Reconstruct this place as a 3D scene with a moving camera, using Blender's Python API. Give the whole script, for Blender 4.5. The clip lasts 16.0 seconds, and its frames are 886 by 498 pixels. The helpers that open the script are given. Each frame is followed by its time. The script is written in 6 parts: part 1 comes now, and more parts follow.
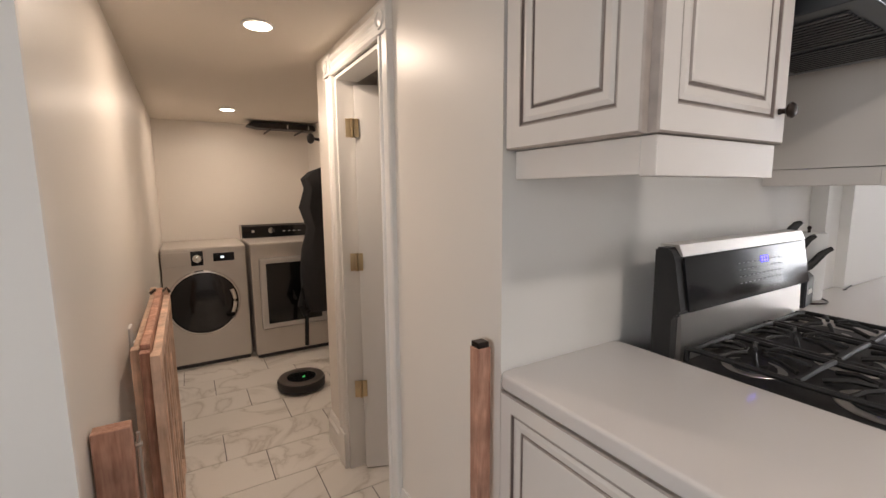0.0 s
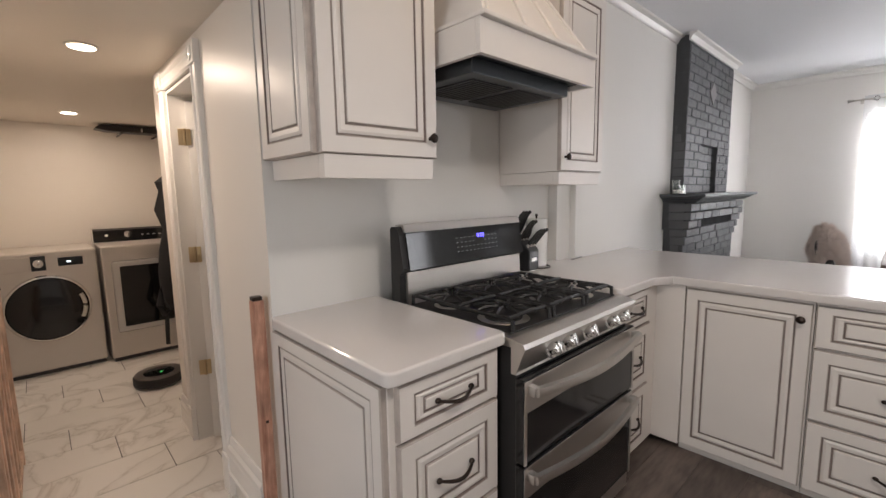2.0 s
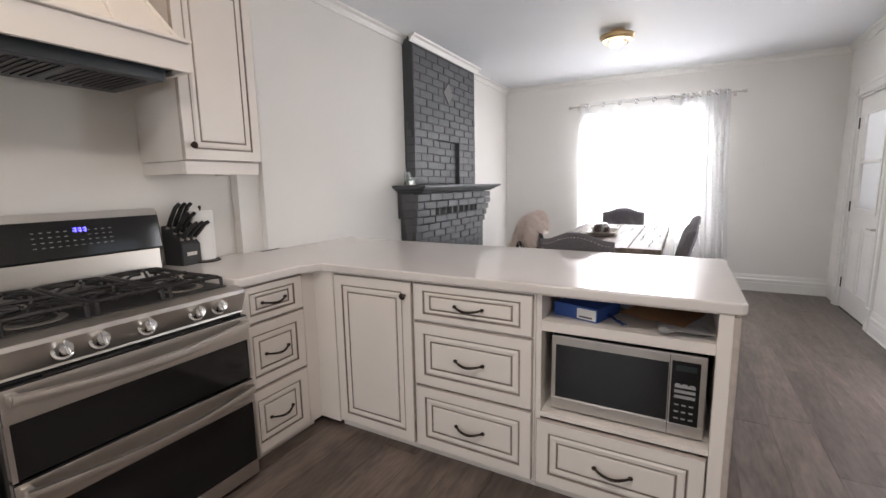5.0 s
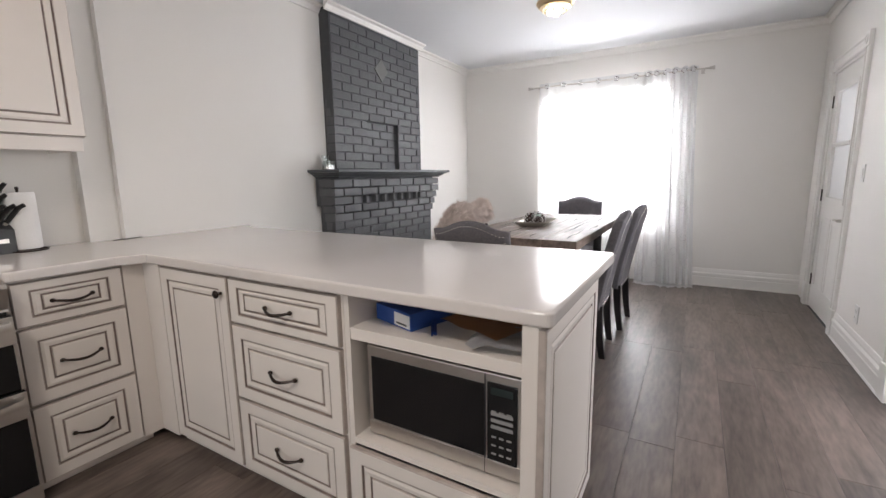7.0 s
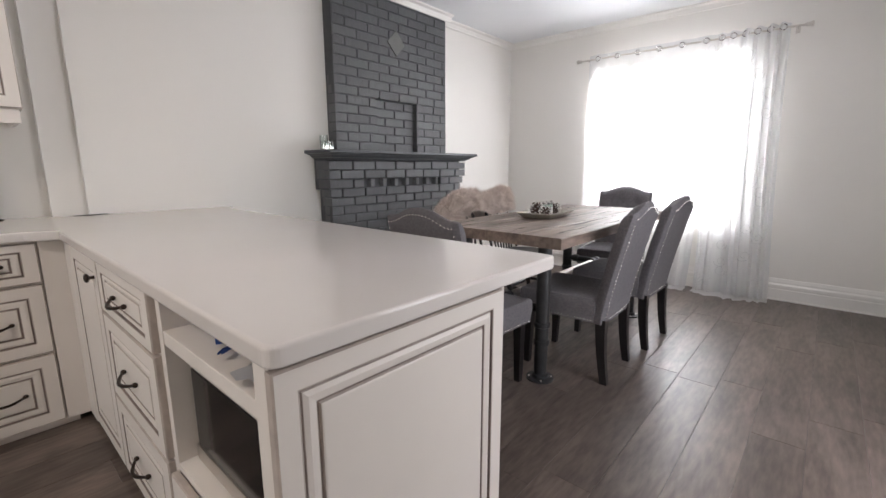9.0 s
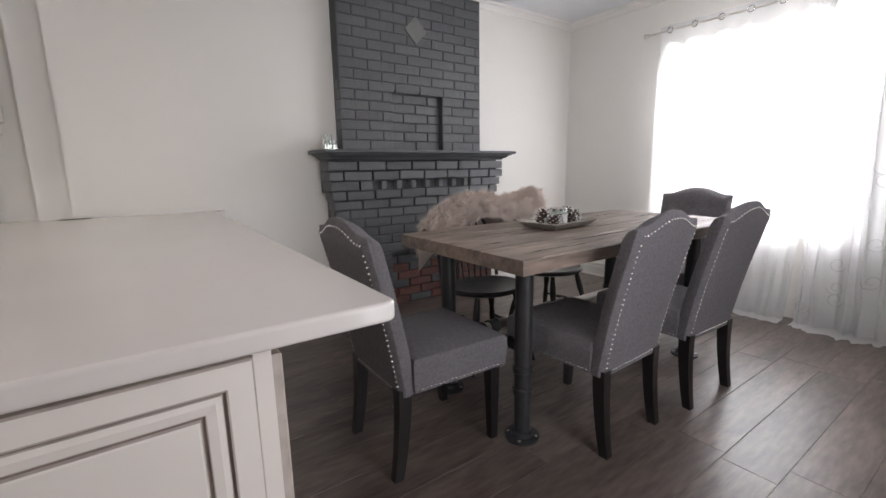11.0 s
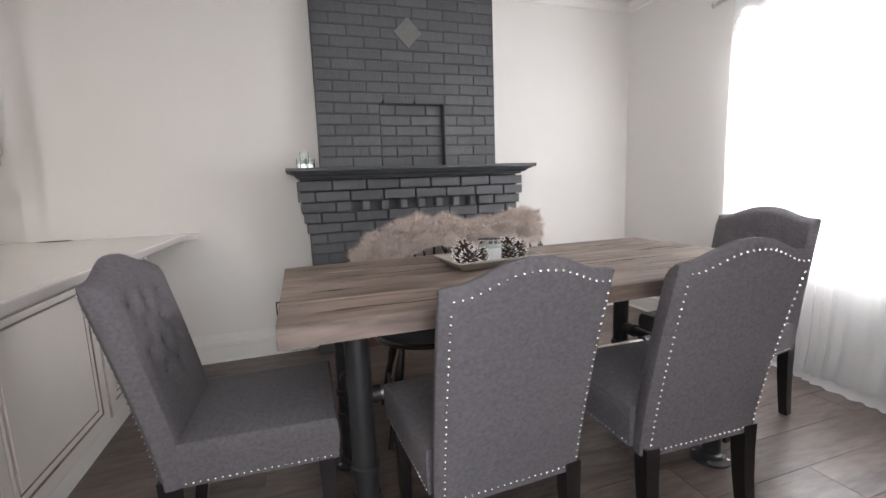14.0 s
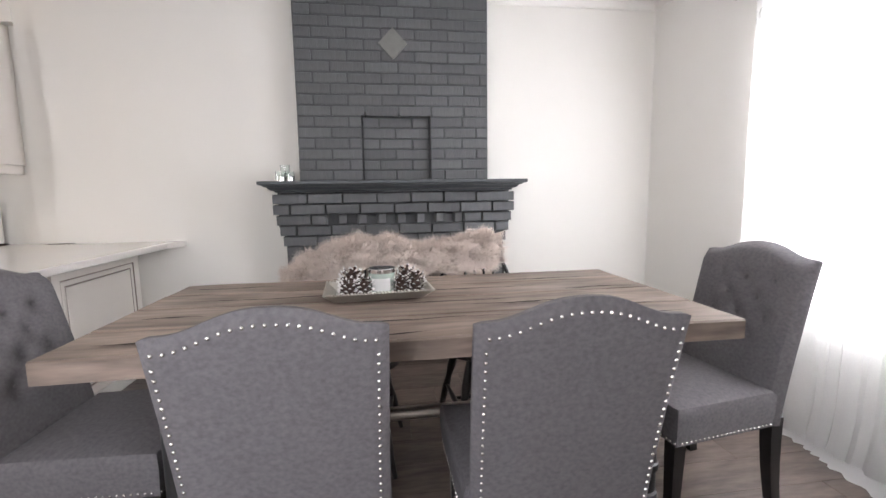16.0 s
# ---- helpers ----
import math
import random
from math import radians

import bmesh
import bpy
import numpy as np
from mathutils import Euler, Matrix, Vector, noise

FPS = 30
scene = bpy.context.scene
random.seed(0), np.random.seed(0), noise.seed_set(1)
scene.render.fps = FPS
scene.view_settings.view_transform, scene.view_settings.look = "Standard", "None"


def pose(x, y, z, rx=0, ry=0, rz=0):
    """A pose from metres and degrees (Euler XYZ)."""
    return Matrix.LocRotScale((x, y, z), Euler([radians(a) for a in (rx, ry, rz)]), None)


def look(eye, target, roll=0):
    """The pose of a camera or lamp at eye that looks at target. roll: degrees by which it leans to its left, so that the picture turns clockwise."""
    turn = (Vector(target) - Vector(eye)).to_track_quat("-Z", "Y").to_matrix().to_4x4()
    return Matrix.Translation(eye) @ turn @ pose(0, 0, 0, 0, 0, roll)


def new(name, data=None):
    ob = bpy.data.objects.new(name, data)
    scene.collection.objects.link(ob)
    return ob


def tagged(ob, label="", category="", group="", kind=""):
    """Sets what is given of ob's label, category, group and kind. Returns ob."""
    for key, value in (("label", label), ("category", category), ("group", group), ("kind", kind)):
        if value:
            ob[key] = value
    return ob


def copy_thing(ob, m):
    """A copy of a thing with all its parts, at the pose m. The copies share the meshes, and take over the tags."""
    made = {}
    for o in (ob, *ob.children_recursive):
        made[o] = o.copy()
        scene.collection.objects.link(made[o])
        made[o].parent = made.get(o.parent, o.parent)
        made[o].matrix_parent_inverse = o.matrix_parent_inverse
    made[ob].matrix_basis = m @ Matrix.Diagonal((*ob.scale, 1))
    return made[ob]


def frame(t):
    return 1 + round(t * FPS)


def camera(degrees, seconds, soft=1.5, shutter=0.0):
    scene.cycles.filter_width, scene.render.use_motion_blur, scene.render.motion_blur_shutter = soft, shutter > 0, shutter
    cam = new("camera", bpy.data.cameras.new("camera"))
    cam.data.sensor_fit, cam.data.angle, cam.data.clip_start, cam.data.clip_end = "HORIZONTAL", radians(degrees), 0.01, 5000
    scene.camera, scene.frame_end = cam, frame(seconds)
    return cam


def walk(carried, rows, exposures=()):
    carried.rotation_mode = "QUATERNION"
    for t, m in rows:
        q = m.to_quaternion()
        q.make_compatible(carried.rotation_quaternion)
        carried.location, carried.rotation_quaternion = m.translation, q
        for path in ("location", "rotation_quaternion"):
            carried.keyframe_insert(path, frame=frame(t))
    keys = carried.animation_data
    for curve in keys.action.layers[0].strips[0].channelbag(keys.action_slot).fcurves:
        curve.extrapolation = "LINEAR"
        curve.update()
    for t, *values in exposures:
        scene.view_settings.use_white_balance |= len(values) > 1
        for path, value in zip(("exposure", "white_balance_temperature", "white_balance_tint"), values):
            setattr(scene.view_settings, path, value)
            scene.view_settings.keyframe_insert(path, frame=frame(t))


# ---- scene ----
cam = camera(91.5, 16.0)
PATH = [
    (0, (2.674, 1.007, 1.345), (3.686, 2.712, 1.081), -0.5),
    (0.5, (2.669, 0.831, 1.342), (3.744, 2.498, 1.086), -0.6),
    (1, (2.682, 0.656, 1.330), (3.841, 2.268, 1.086), -0.8),
    (1.5, (2.707, 0.485, 1.326), (3.962, 2.023, 1.077), -1.1),
    (2, (2.754, 0.321, 1.318), (4.110, 1.768, 1.064), -1.0),
    (2.5, (2.815, 0.147, 1.313), (4.268, 1.496, 1.046), -1.0),
    (3, (2.897, -0.007, 1.303), (4.440, 1.236, 1.026), -1.1),
    (3.5, (2.994, -0.156, 1.292), (4.612, 0.985, 1.011), -0.9),
    (4, (3.122, -0.290, 1.291), (4.807, 0.749, 1.005), -0.9),
    (4.5, (3.259, -0.410, 1.290), (4.987, 0.555, 1.001), -1.2),
    (7, (4.048, -1.001, 1.213), (5.751, -0.007, 0.881), -0.9),
    (7.5, (4.214, -1.084, 1.196), (5.878, -0.035, 0.840), -0.7),
    (8, (4.375, -1.186, 1.191), (5.978, -0.051, 0.814), -0.6),
    (8.5, (4.551, -1.275, 1.183), (6.086, -0.051, 0.800), -0.3),
    (9, (4.732, -1.317, 1.155), (6.203, -0.014, 0.781), -0.1),
    (11.5, (5.694, -1.441, 1.134), (6.749, 0.220, 0.780), -1.4),
    (12, (5.859, -1.419, 1.126), (6.846, 0.287, 0.787), -1.6),
    (12.5, (6.049, -1.442, 1.148), (6.944, 0.314, 0.809), -1.5),
    (13, (6.234, -1.451, 1.135), (7.041, 0.351, 0.819), -2.1),
    (13.5, (6.450, -1.468, 1.141), (7.152, 0.380, 0.838), -2.2),
    (14, (6.629, -1.458, 1.139), (7.246, 0.422, 0.849), -2.2),
    (14.5, (6.810, -1.464, 1.149), (7.335, 0.446, 0.867), -2.0),
    (15, (6.988, -1.456, 1.157), (7.427, 0.477, 0.887), -1.4),
    (15.5, (7.164, -1.443, 1.160), (7.518, 0.509, 0.908), -1.3),
    (16, (7.334, -1.447, 1.176), (7.607, 0.519, 0.930), -0.9),
]
walk(cam, [(t, look(eye, target, roll)) for t, eye, target, roll in PATH],
     [(0.0, -0.22), (1.5, -0.27), (2.5, -0.1), (3.5, -0.03), (9.0, 0.0), (11.5, -0.28), (12.5, -0.28), (13.5, -0.12), (14.5, 0.05), (16.0, 0.33)])

# ---- world, sun, large lights ----
world = bpy.data.worlds.new("sky")
scene.world = world
world.use_nodes = True
_n = world.node_tree.nodes
_sky = _n.new("ShaderNodeTexSky")
_sky.sky_type = "NISHITA"
_sky.sun_disc = False
_sky.sun_elevation = radians(38)
_sky.sun_rotation = radians(160)
world.node_tree.links.new(_sky.outputs[0], _n["Background"].inputs[0])
_n["Background"].inputs[1].default_value = 0.12


def lamp(name, kind, m, power, size=(1, 1), colour=(1, 1, 1), label=""):
    data = bpy.data.lights.new(name, kind)
    data.energy = power
    data.color = colour
    if kind == "AREA":
        data.shape = "RECTANGLE"
        data.size, data.size_y = size
    elif kind == "SUN":
        data.angle = radians(12)
    else:
        data.shadow_soft_size = size[0]
    ob = new(name, data)
    ob.matrix_world = m
    return ob


WARM = (1.0, 0.80, 0.645)
DAY = (0.97, 0.97, 1.02)
lamp("sun", "SUN", look((14, -6, 9), (9, 0, 0)), 1.0, colour=(1, 0.97, 0.93))
lamp("window_light", "AREA", look((9.56, -0.03, 1.42), (7.4, -0.03, 0.62)), 98, (1.25, 1.5), DAY)
lamp("door_light", "AREA", look((8.75, -2.05, 1.45), (8.4, 0, 1.1)), 2.2, (0.6, 0.9), DAY)
# Added fill for the chair backs, placed at the invented glazed leaves of door_3.
lamp("south_fill_light", "AREA", look((6.62, -1.98, 1.15), (7.1, 1.0, 0.55)), 25, (0.7, 1.7), DAY)
# Added overhead fill to brighten the kitchen; no fixture is known here.
lamp("kitchen_fill_light", "AREA", look((3.5, -0.2, 2.54), (3.5, -0.2, 0)), 23, (0.3, 0.3), (1, 0.9, 0.82))
# Added fill that brightens faces turned west, set in the invented window_3.
lamp("west_fill_light", "AREA", look((0.52, 0.3, 1.5), (3.5, 0.4, 0.5)), 30, (1.2, 1.1), (0.97, 0.97, 0.98))
lamp("hall_light", "AREA", pose(2.985, 3.0, 2.018), 9.8, (0.12, 0.12), WARM)
lamp("hall_light", "AREA", pose(3.03, 5.05, 2.018), 9.0, (0.12, 0.12), WARM)
# Added warm fill hanging free before the hood, to make its canopy glow.
lamp("hood_fill_light", "POINT", pose(4.1, 0.95, 2.45), 3.5, (0.08,), (1.0, 0.72, 0.45))
lamp("ceiling_fixture_light", "POINT", pose(7.63, 0.045, 2.36), 1.6, (0.14,), (1, 0.85, 0.65))


# ---- materials ----
def material(name, colour, rough=0.5, metal=0.0, var=0.06, scale=6.0, bump=0.0, bump_scale=60.0, spec=0.5, stretch=(1, 1, 1), coat=0.0, piece=0.0):
    m = bpy.data.materials.new(name)
    m.use_nodes = True
    nt = m.node_tree
    n, l = nt.nodes, nt.links
    b = n["Principled BSDF"]
    b.inputs["Roughness"].default_value = rough
    b.inputs["Metallic"].default_value = metal
    b.inputs["Specular IOR Level"].default_value = spec
    b.inputs["Coat Weight"].default_value = coat
    tc = n.new("ShaderNodeTexCoord")
    mp = n.new("ShaderNodeMapping")
    mp.inputs["Scale"].default_value = stretch
    l.new(tc.outputs["Object"], mp.inputs["Vector"])
    n1 = n.new("ShaderNodeTexNoise")
    n1.inputs["Scale"].default_value = scale
    n1.inputs["Detail"].default_value = 6
    l.new(mp.outputs[0], n1.inputs["Vector"])
    mix = n.new("ShaderNodeMix")
    mix.data_type = "RGBA"
    c = Vector(colour)
    mix.inputs[6].default_value = (*[max(0, v * (1 - var)) for v in c], 1)
    mix.inputs[7].default_value = (*[min(1, v * (1 + var)) for v in c], 1)
    l.new(n1.outputs["Fac"], mix.inputs[0])
    out = mix.outputs[2]
    if piece:
        oi = n.new("ShaderNodeObjectInfo")
        hs = n.new("ShaderNodeHueSaturation")
        mr = n.new("ShaderNodeMapRange")
        mr.inputs["To Min"].default_value = 1 - piece
        mr.inputs["To Max"].default_value = 1 + piece
        l.new(oi.outputs["Random"], mr.inputs[0])
        l.new(mr.outputs[0], hs.inputs["Value"])
        l.new(out, hs.inputs["Color"])
        out = hs.outputs[0]
    l.new(out, b.inputs["Base Color"])
    if bump:
        n2 = n.new("ShaderNodeTexNoise")
        n2.inputs["Scale"].default_value = bump_scale
        n2.inputs["Detail"].default_value = 4
        l.new(mp.outputs[0], n2.inputs["Vector"])
        bp = n.new("ShaderNodeBump")
        bp.inputs["Strength"].default_value = bump
        bp.inputs["Distance"].default_value = 0.004 if bump < 0.85 else 0.01
        l.new(n2.outputs["Fac"], bp.inputs["Height"])
        l.new(bp.outputs[0], b.inputs["Normal"])
    return m


def emitter(name, colour, strength):
    m = bpy.data.materials.new(name)
    m.use_nodes = True
    b = m.node_tree.nodes["Principled BSDF"]
    b.inputs["Base Color"].default_value = (*colour, 1)
    b.inputs["Emission Color"].default_value = (*colour, 1)
    b.inputs["Emission Strength"].default_value = strength
    return m


def grained(name, dark, light, scale, stretch, rough, bump, piece=0.12, fine=5.0, blotch=0.28):
    """Wood: long grain in two sizes, with a shift from piece to piece."""
    m = bpy.data.materials.new(name)
    m.use_nodes = True
    nt = m.node_tree
    n, l = nt.nodes, nt.links
    b = n["Principled BSDF"]
    tc = n.new("ShaderNodeTexCoord")
    oi = n.new("ShaderNodeObjectInfo")
    add = n.new("ShaderNodeVectorMath")
    add.operation = "MULTIPLY_ADD"
    comb = n.new("ShaderNodeCombineXYZ")
    for k in range(3):
        l.new(oi.outputs["Random"], comb.inputs[k])
    l.new(comb.outputs[0], add.inputs[0])
    add.inputs[1].default_value = (37, 19, 11)
    l.new(tc.outputs["Object"], add.inputs[2])
    mp = n.new("ShaderNodeMapping")
    mp.inputs["Scale"].default_value = stretch
    l.new(add.outputs[0], mp.inputs["Vector"])
    a = n.new("ShaderNodeTexNoise")
    a.inputs["Scale"].default_value = scale
    a.inputs["Detail"].default_value = 8
    a.inputs["Distortion"].default_value = 1.2
    l.new(mp.outputs[0], a.inputs["Vector"])
    f = n.new("ShaderNodeTexNoise")
    f.inputs["Scale"].default_value = scale * fine
    f.inputs["Detail"].default_value = 5
    l.new(mp.outputs[0], f.inputs["Vector"])
    mixf = n.new("ShaderNodeMath")
    mixf.operation = "MULTIPLY_ADD"
    l.new(f.outputs["Fac"], mixf.inputs[0])
    mixf.inputs[1].default_value = 0.45
    sc = n.new("ShaderNodeMath")
    sc.operation = "MULTIPLY"
    sc.inputs[1].default_value = 0.55
    l.new(a.outputs["Fac"], sc.inputs[0])
    l.new(sc.outputs[0], mixf.inputs[2])
    ramp = n.new("ShaderNodeValToRGB")
    ramp.color_ramp.elements[0].position = 0.36
    ramp.color_ramp.elements[1].position = 0.64
    ramp.color_ramp.elements[0].color = (*dark, 1)
    ramp.color_ramp.elements[1].color = (*light, 1)
    l.new(mixf.outputs[0], ramp.inputs[0])
    hs = n.new("ShaderNodeHueSaturation")
    mr = n.new("ShaderNodeMapRange")
    mr.inputs["To Min"].default_value = 1 - piece
    mr.inputs["To Max"].default_value = 1 + piece
    l.new(oi.outputs["Random"], mr.inputs[0])
    l.new(mr.outputs[0], hs.inputs["Value"])
    patch = n.new("ShaderNodeTexNoise")
    patch.inputs["Scale"].default_value = scale * 2.2
    patch.inputs["Detail"].default_value = 3
    l.new(add.outputs[0], patch.inputs["Vector"])
    pr = n.new("ShaderNodeMapRange")
    pr.inputs["From Min"].default_value, pr.inputs["From Max"].default_value = 0.3, 0.7
    pr.inputs["To Min"].default_value, pr.inputs["To Max"].default_value = 1 - blotch, 1 + blotch
    l.new(patch.outputs["Fac"], pr.inputs[0])
    hs2 = n.new("ShaderNodeHueSaturation")
    l.new(pr.outputs[0], hs2.inputs["Value"])
    l.new(ramp.outputs[0], hs2.inputs["Color"])
    l.new(hs2.outputs[0], hs.inputs["Color"])
    l.new(hs.outputs[0], b.inputs["Base Color"])
    b.inputs["Roughness"].default_value = rough
    bp = n.new("ShaderNodeBump")
    bp.inputs["Strength"].default_value = bump
    bp.inputs["Distance"].default_value = 0.003
    l.new(mixf.outputs[0], bp.inputs["Height"])
    l.new(bp.outputs[0], b.inputs["Normal"])
    return m


WALL = material("warm white wall paint", (0.81, 0.787, 0.752), 0.62, var=0.015, scale=1.5, bump=0.05, bump_scale=120)
HALLWALL = material("cream semi-gloss wall paint", (0.80, 0.755, 0.70), 0.40, var=0.02, scale=1.5, bump=0.05, bump_scale=90)
CEIL = material("white ceiling paint", (0.79, 0.80, 0.82), 0.7, var=0.01, scale=2)
TRIM = material("white gloss trim paint", (0.82, 0.80, 0.77), 0.3, var=0.02, scale=5)
CAB = material("antique white cabinet paint", (0.80, 0.75, 0.705), 0.36, var=0.025, scale=7, bump=0.03, bump_scale=40)
GLAZE = material("brown glaze in grooves", (0.23, 0.18, 0.16), 0.5, var=0.55, scale=18)
TINT = material("thin brown glaze wash", (0.47, 0.41, 0.37), 0.45, var=0.35, scale=25)
QUARTZ = material("white quartz worktop", (0.72, 0.68, 0.655), 0.09, var=0.03, scale=3, bump=0.0)
STEEL = material("brushed stainless steel", (0.62, 0.585, 0.55), 0.36, 1.0, var=0.06, scale=20, bump=0.06, bump_scale=200, stretch=(0.05, 1, 1))
CHROME = material("polished chrome", (0.72, 0.71, 0.70), 0.16, 1.0, var=0.02)
BLACKGLASS = material("black glass", (0.010, 0.010, 0.011), 0.09, var=0.1, spec=0.5)
BLACKMETAL = material("black enamel", (0.012, 0.011, 0.011), 0.5, var=0.3, scale=12, bump=0.15, bump_scale=90)
BLACKPAINT = material("black painted wood", (0.012, 0.010, 0.010), 0.32, var=0.3, scale=10)
PIPE = material("black iron pipe", (0.055, 0.055, 0.057), 0.42, 0.6, var=0.3, scale=14, bump=0.15, bump_scale=70)
BRONZE = material("dark bronze", (0.045, 0.033, 0.028), 0.35, 0.8, var=0.3, scale=30)
BRICK = material("charcoal painted brick", (0.088, 0.09, 0.096), 0.5, var=0.24, scale=16, bump=0.8, bump_scale=60, stretch=(2.6, 1, 0.4), piece=0.16)
RAWBRICK = material("scuffed reddish brick", (0.13, 0.055, 0.042), 0.75, var=0.5, scale=10, bump=0.8, bump_scale=50, piece=0.35)
MORTAR = material("charcoal painted mortar", (0.066, 0.068, 0.073), 0.75, var=0.2, scale=20, bump=0.6, bump_scale=60)
FABRIC = material("charcoal grey linen weave", (0.158, 0.148, 0.156), 0.88, var=0.38, scale=85, bump=0.7, bump_scale=600, stretch=(1, 1, 1.2), spec=0.25)
NAIL = material("brushed nickel nail heads", (0.75, 0.73, 0.70), 0.2, 1.0, var=0.05)
PINE = grained("knotty red pine", (0.33, 0.15, 0.10), (0.56, 0.32, 0.23), 5, (6, 6, 0.7), 0.55, 0.3)
PALEPINE = grained("pale pine", (0.52, 0.34, 0.24), (0.72, 0.52, 0.40), 5, (6, 6, 0.7), 0.55, 0.3)
FLOORWOOD = grained("dark grey brown laminate", (0.062, 0.046, 0.039), (0.158, 0.122, 0.104), 1.5, (1.0, 5.0, 5.0), 0.34, 0.06, piece=0.15, blotch=0.14, fine=7.0)
TABLEWOOD = grained("weathered reclaimed oak", (0.088, 0.064, 0.052), (0.265, 0.202, 0.165), 1.3, (0.9, 6.0, 6.0), 0.5, 0.6, piece=0.15, blotch=0.34)
PLASTICW = material("white plastic", (0.75, 0.74, 0.72), 0.35, var=0.02)
APPL = material("champagne grey enamel", (0.58, 0.54, 0.50), 0.3, 0.35, var=0.03)
DARKPLASTIC = material("dark grey plastic", (0.03, 0.03, 0.032), 0.4, var=0.2)
BRASS = material("satin brass", (0.55, 0.42, 0.25), 0.3, 1.0, var=0.05)


# ---- building helpers ----
def box(bm, x0, x1, y0, y1, z0, z1, bevel=0.0, seg=2, mat=0):
    geo = bmesh.ops.create_cube(bm, size=1.0, matrix=Matrix.Translation(((x0 + x1) / 2, (y0 + y1) / 2, (z0 + z1) / 2)) @ Matrix.Diagonal((x1 - x0, y1 - y0, z1 - z0, 1)))
    vs = geo["verts"]
    fs = {f for v in vs for f in v.link_faces}
    for f in fs:
        f.material_index = mat
    if bevel:
        es = list({e for v in vs for e in v.link_edges})
        bmesh.ops.bevel(bm, geom=es, offset=bevel, segments=seg, affect="EDGES", profile=0.5)
    return bm


def tube(bm, a, b, r0, r1=None, n=14, caps=True):
    a, b = Vector(a), Vector(b)
    r1 = r0 if r1 is None else r1
    m = Matrix.Translation((a + b) / 2) @ (b - a).to_track_quat("Z", "Y").to_matrix().to_4x4()
    bmesh.ops.create_cone(bm, cap_ends=caps, cap_tris=False, segments=n, radius1=r0, radius2=r1, depth=(b - a).length, matrix=m)
    return bm


def path_tube(bm, pts, r, n=8):
    """A round bar along points, its ends closed."""
    pts = [Vector(p) for p in pts]
    rings = []
    for i, p in enumerate(pts):
        d = (pts[min(i + 1, len(pts) - 1)] - pts[max(i - 1, 0)]).normalized()
        q = d.to_track_quat("Z", "Y")
        rad = r[i] if isinstance(r, (list, tuple)) else r
        rings.append([bm.verts.new(p + q @ Vector((rad * math.cos(k * math.tau / n), rad * math.sin(k * math.tau / n), 0))) for k in range(n)])
    for a, b in zip(rings, rings[1:]):
        for k in range(n):
            bm.faces.new((a[k], a[(k + 1) % n], b[(k + 1) % n], b[k]))
    bm.faces.new(rings[0][::-1])
    bm.faces.new(rings[-1])
    return bm


def lathe(bm, profile, n=24, centre=(0, 0, 0)):
    """A turned form from (radius, height) pairs, upright."""
    c = Vector(centre)
    rings = [[bm.verts.new(c + Vector((r * math.cos(k * math.tau / n), r * math.sin(k * math.tau / n), z))) for k in range(n)] for r, z in profile]
    for a, b in zip(rings, rings[1:]):
        for k in range(n):
            bm.faces.new((a[k], a[(k + 1) % n], b[(k + 1) % n], b[k]))
    bm.faces.new(rings[0][::-1])
    bm.faces.new(rings[-1])
    return bm


def prism(bm, pts, axis, a, b, mat=0):
    """An outline of 2D points, drawn out along an axis from a to b."""
    def at(p, v):
        return {"x": (v, p[0], p[1]), "y": (p[0], v, p[1]), "z": (p[0], p[1], v)}[axis]
    lo = [bm.verts.new(at(p, a)) for p in pts]
    hi = [bm.verts.new(at(p, b)) for p in pts]
    n = len(pts)
    fs = [bm.faces.new(lo), bm.faces.new(hi[::-1])]
    for k in range(n):
        fs.append(bm.faces.new((lo[k], hi[k], hi[(k + 1) % n], lo[(k + 1) % n])))
    for f in fs:
        f.material_index = mat
    return bm


def part(name, bm, mats, parent=None, label="", kind="", smooth=False, m=None):
    bmesh.ops.recalc_face_normals(bm, faces=bm.faces)
    me = bpy.data.meshes.new(name)
    bm.to_mesh(me)
    bm.free()
    for mt in mats if isinstance(mats, (list, tuple)) else [mats]:
        me.materials.append(mt)
    if smooth:
        me.shade_smooth()
        me.set_sharp_from_angle(angle=radians(38))
    ob = new(name, me)
    if parent:
        ob.parent = parent
    if m is not None:
        ob.matrix_basis = m
    return tagged(ob, label=label, kind=kind)


def thing(name, m, label, category, group=""):
    ob = new(name)
    ob.empty_display_size = 0.1
    ob.matrix_basis = m
    return tagged(ob, label, category, group)


def quick(name, mats, *boxes, parent=None, bevel=0.0, label="", kind="", smooth=False):
    bm = bmesh.new()
    for b in boxes:
        box(bm, *b, bevel=bevel)
    return part(name, bm, mats, parent, label, kind, smooth)


# ---- plan ----
CEILING = 2.58
NORTH, KNORTH, EAST, SOUTH, WEST = 1.73, 1.83, 9.42, -1.95, 0.6
HALLX0, HALLX1, HALLZ, HALLTOP, HALLEND = 2.46, 3.33, -0.12, 2.03, 5.85
LAUNX = 3.86
CT = 0.895

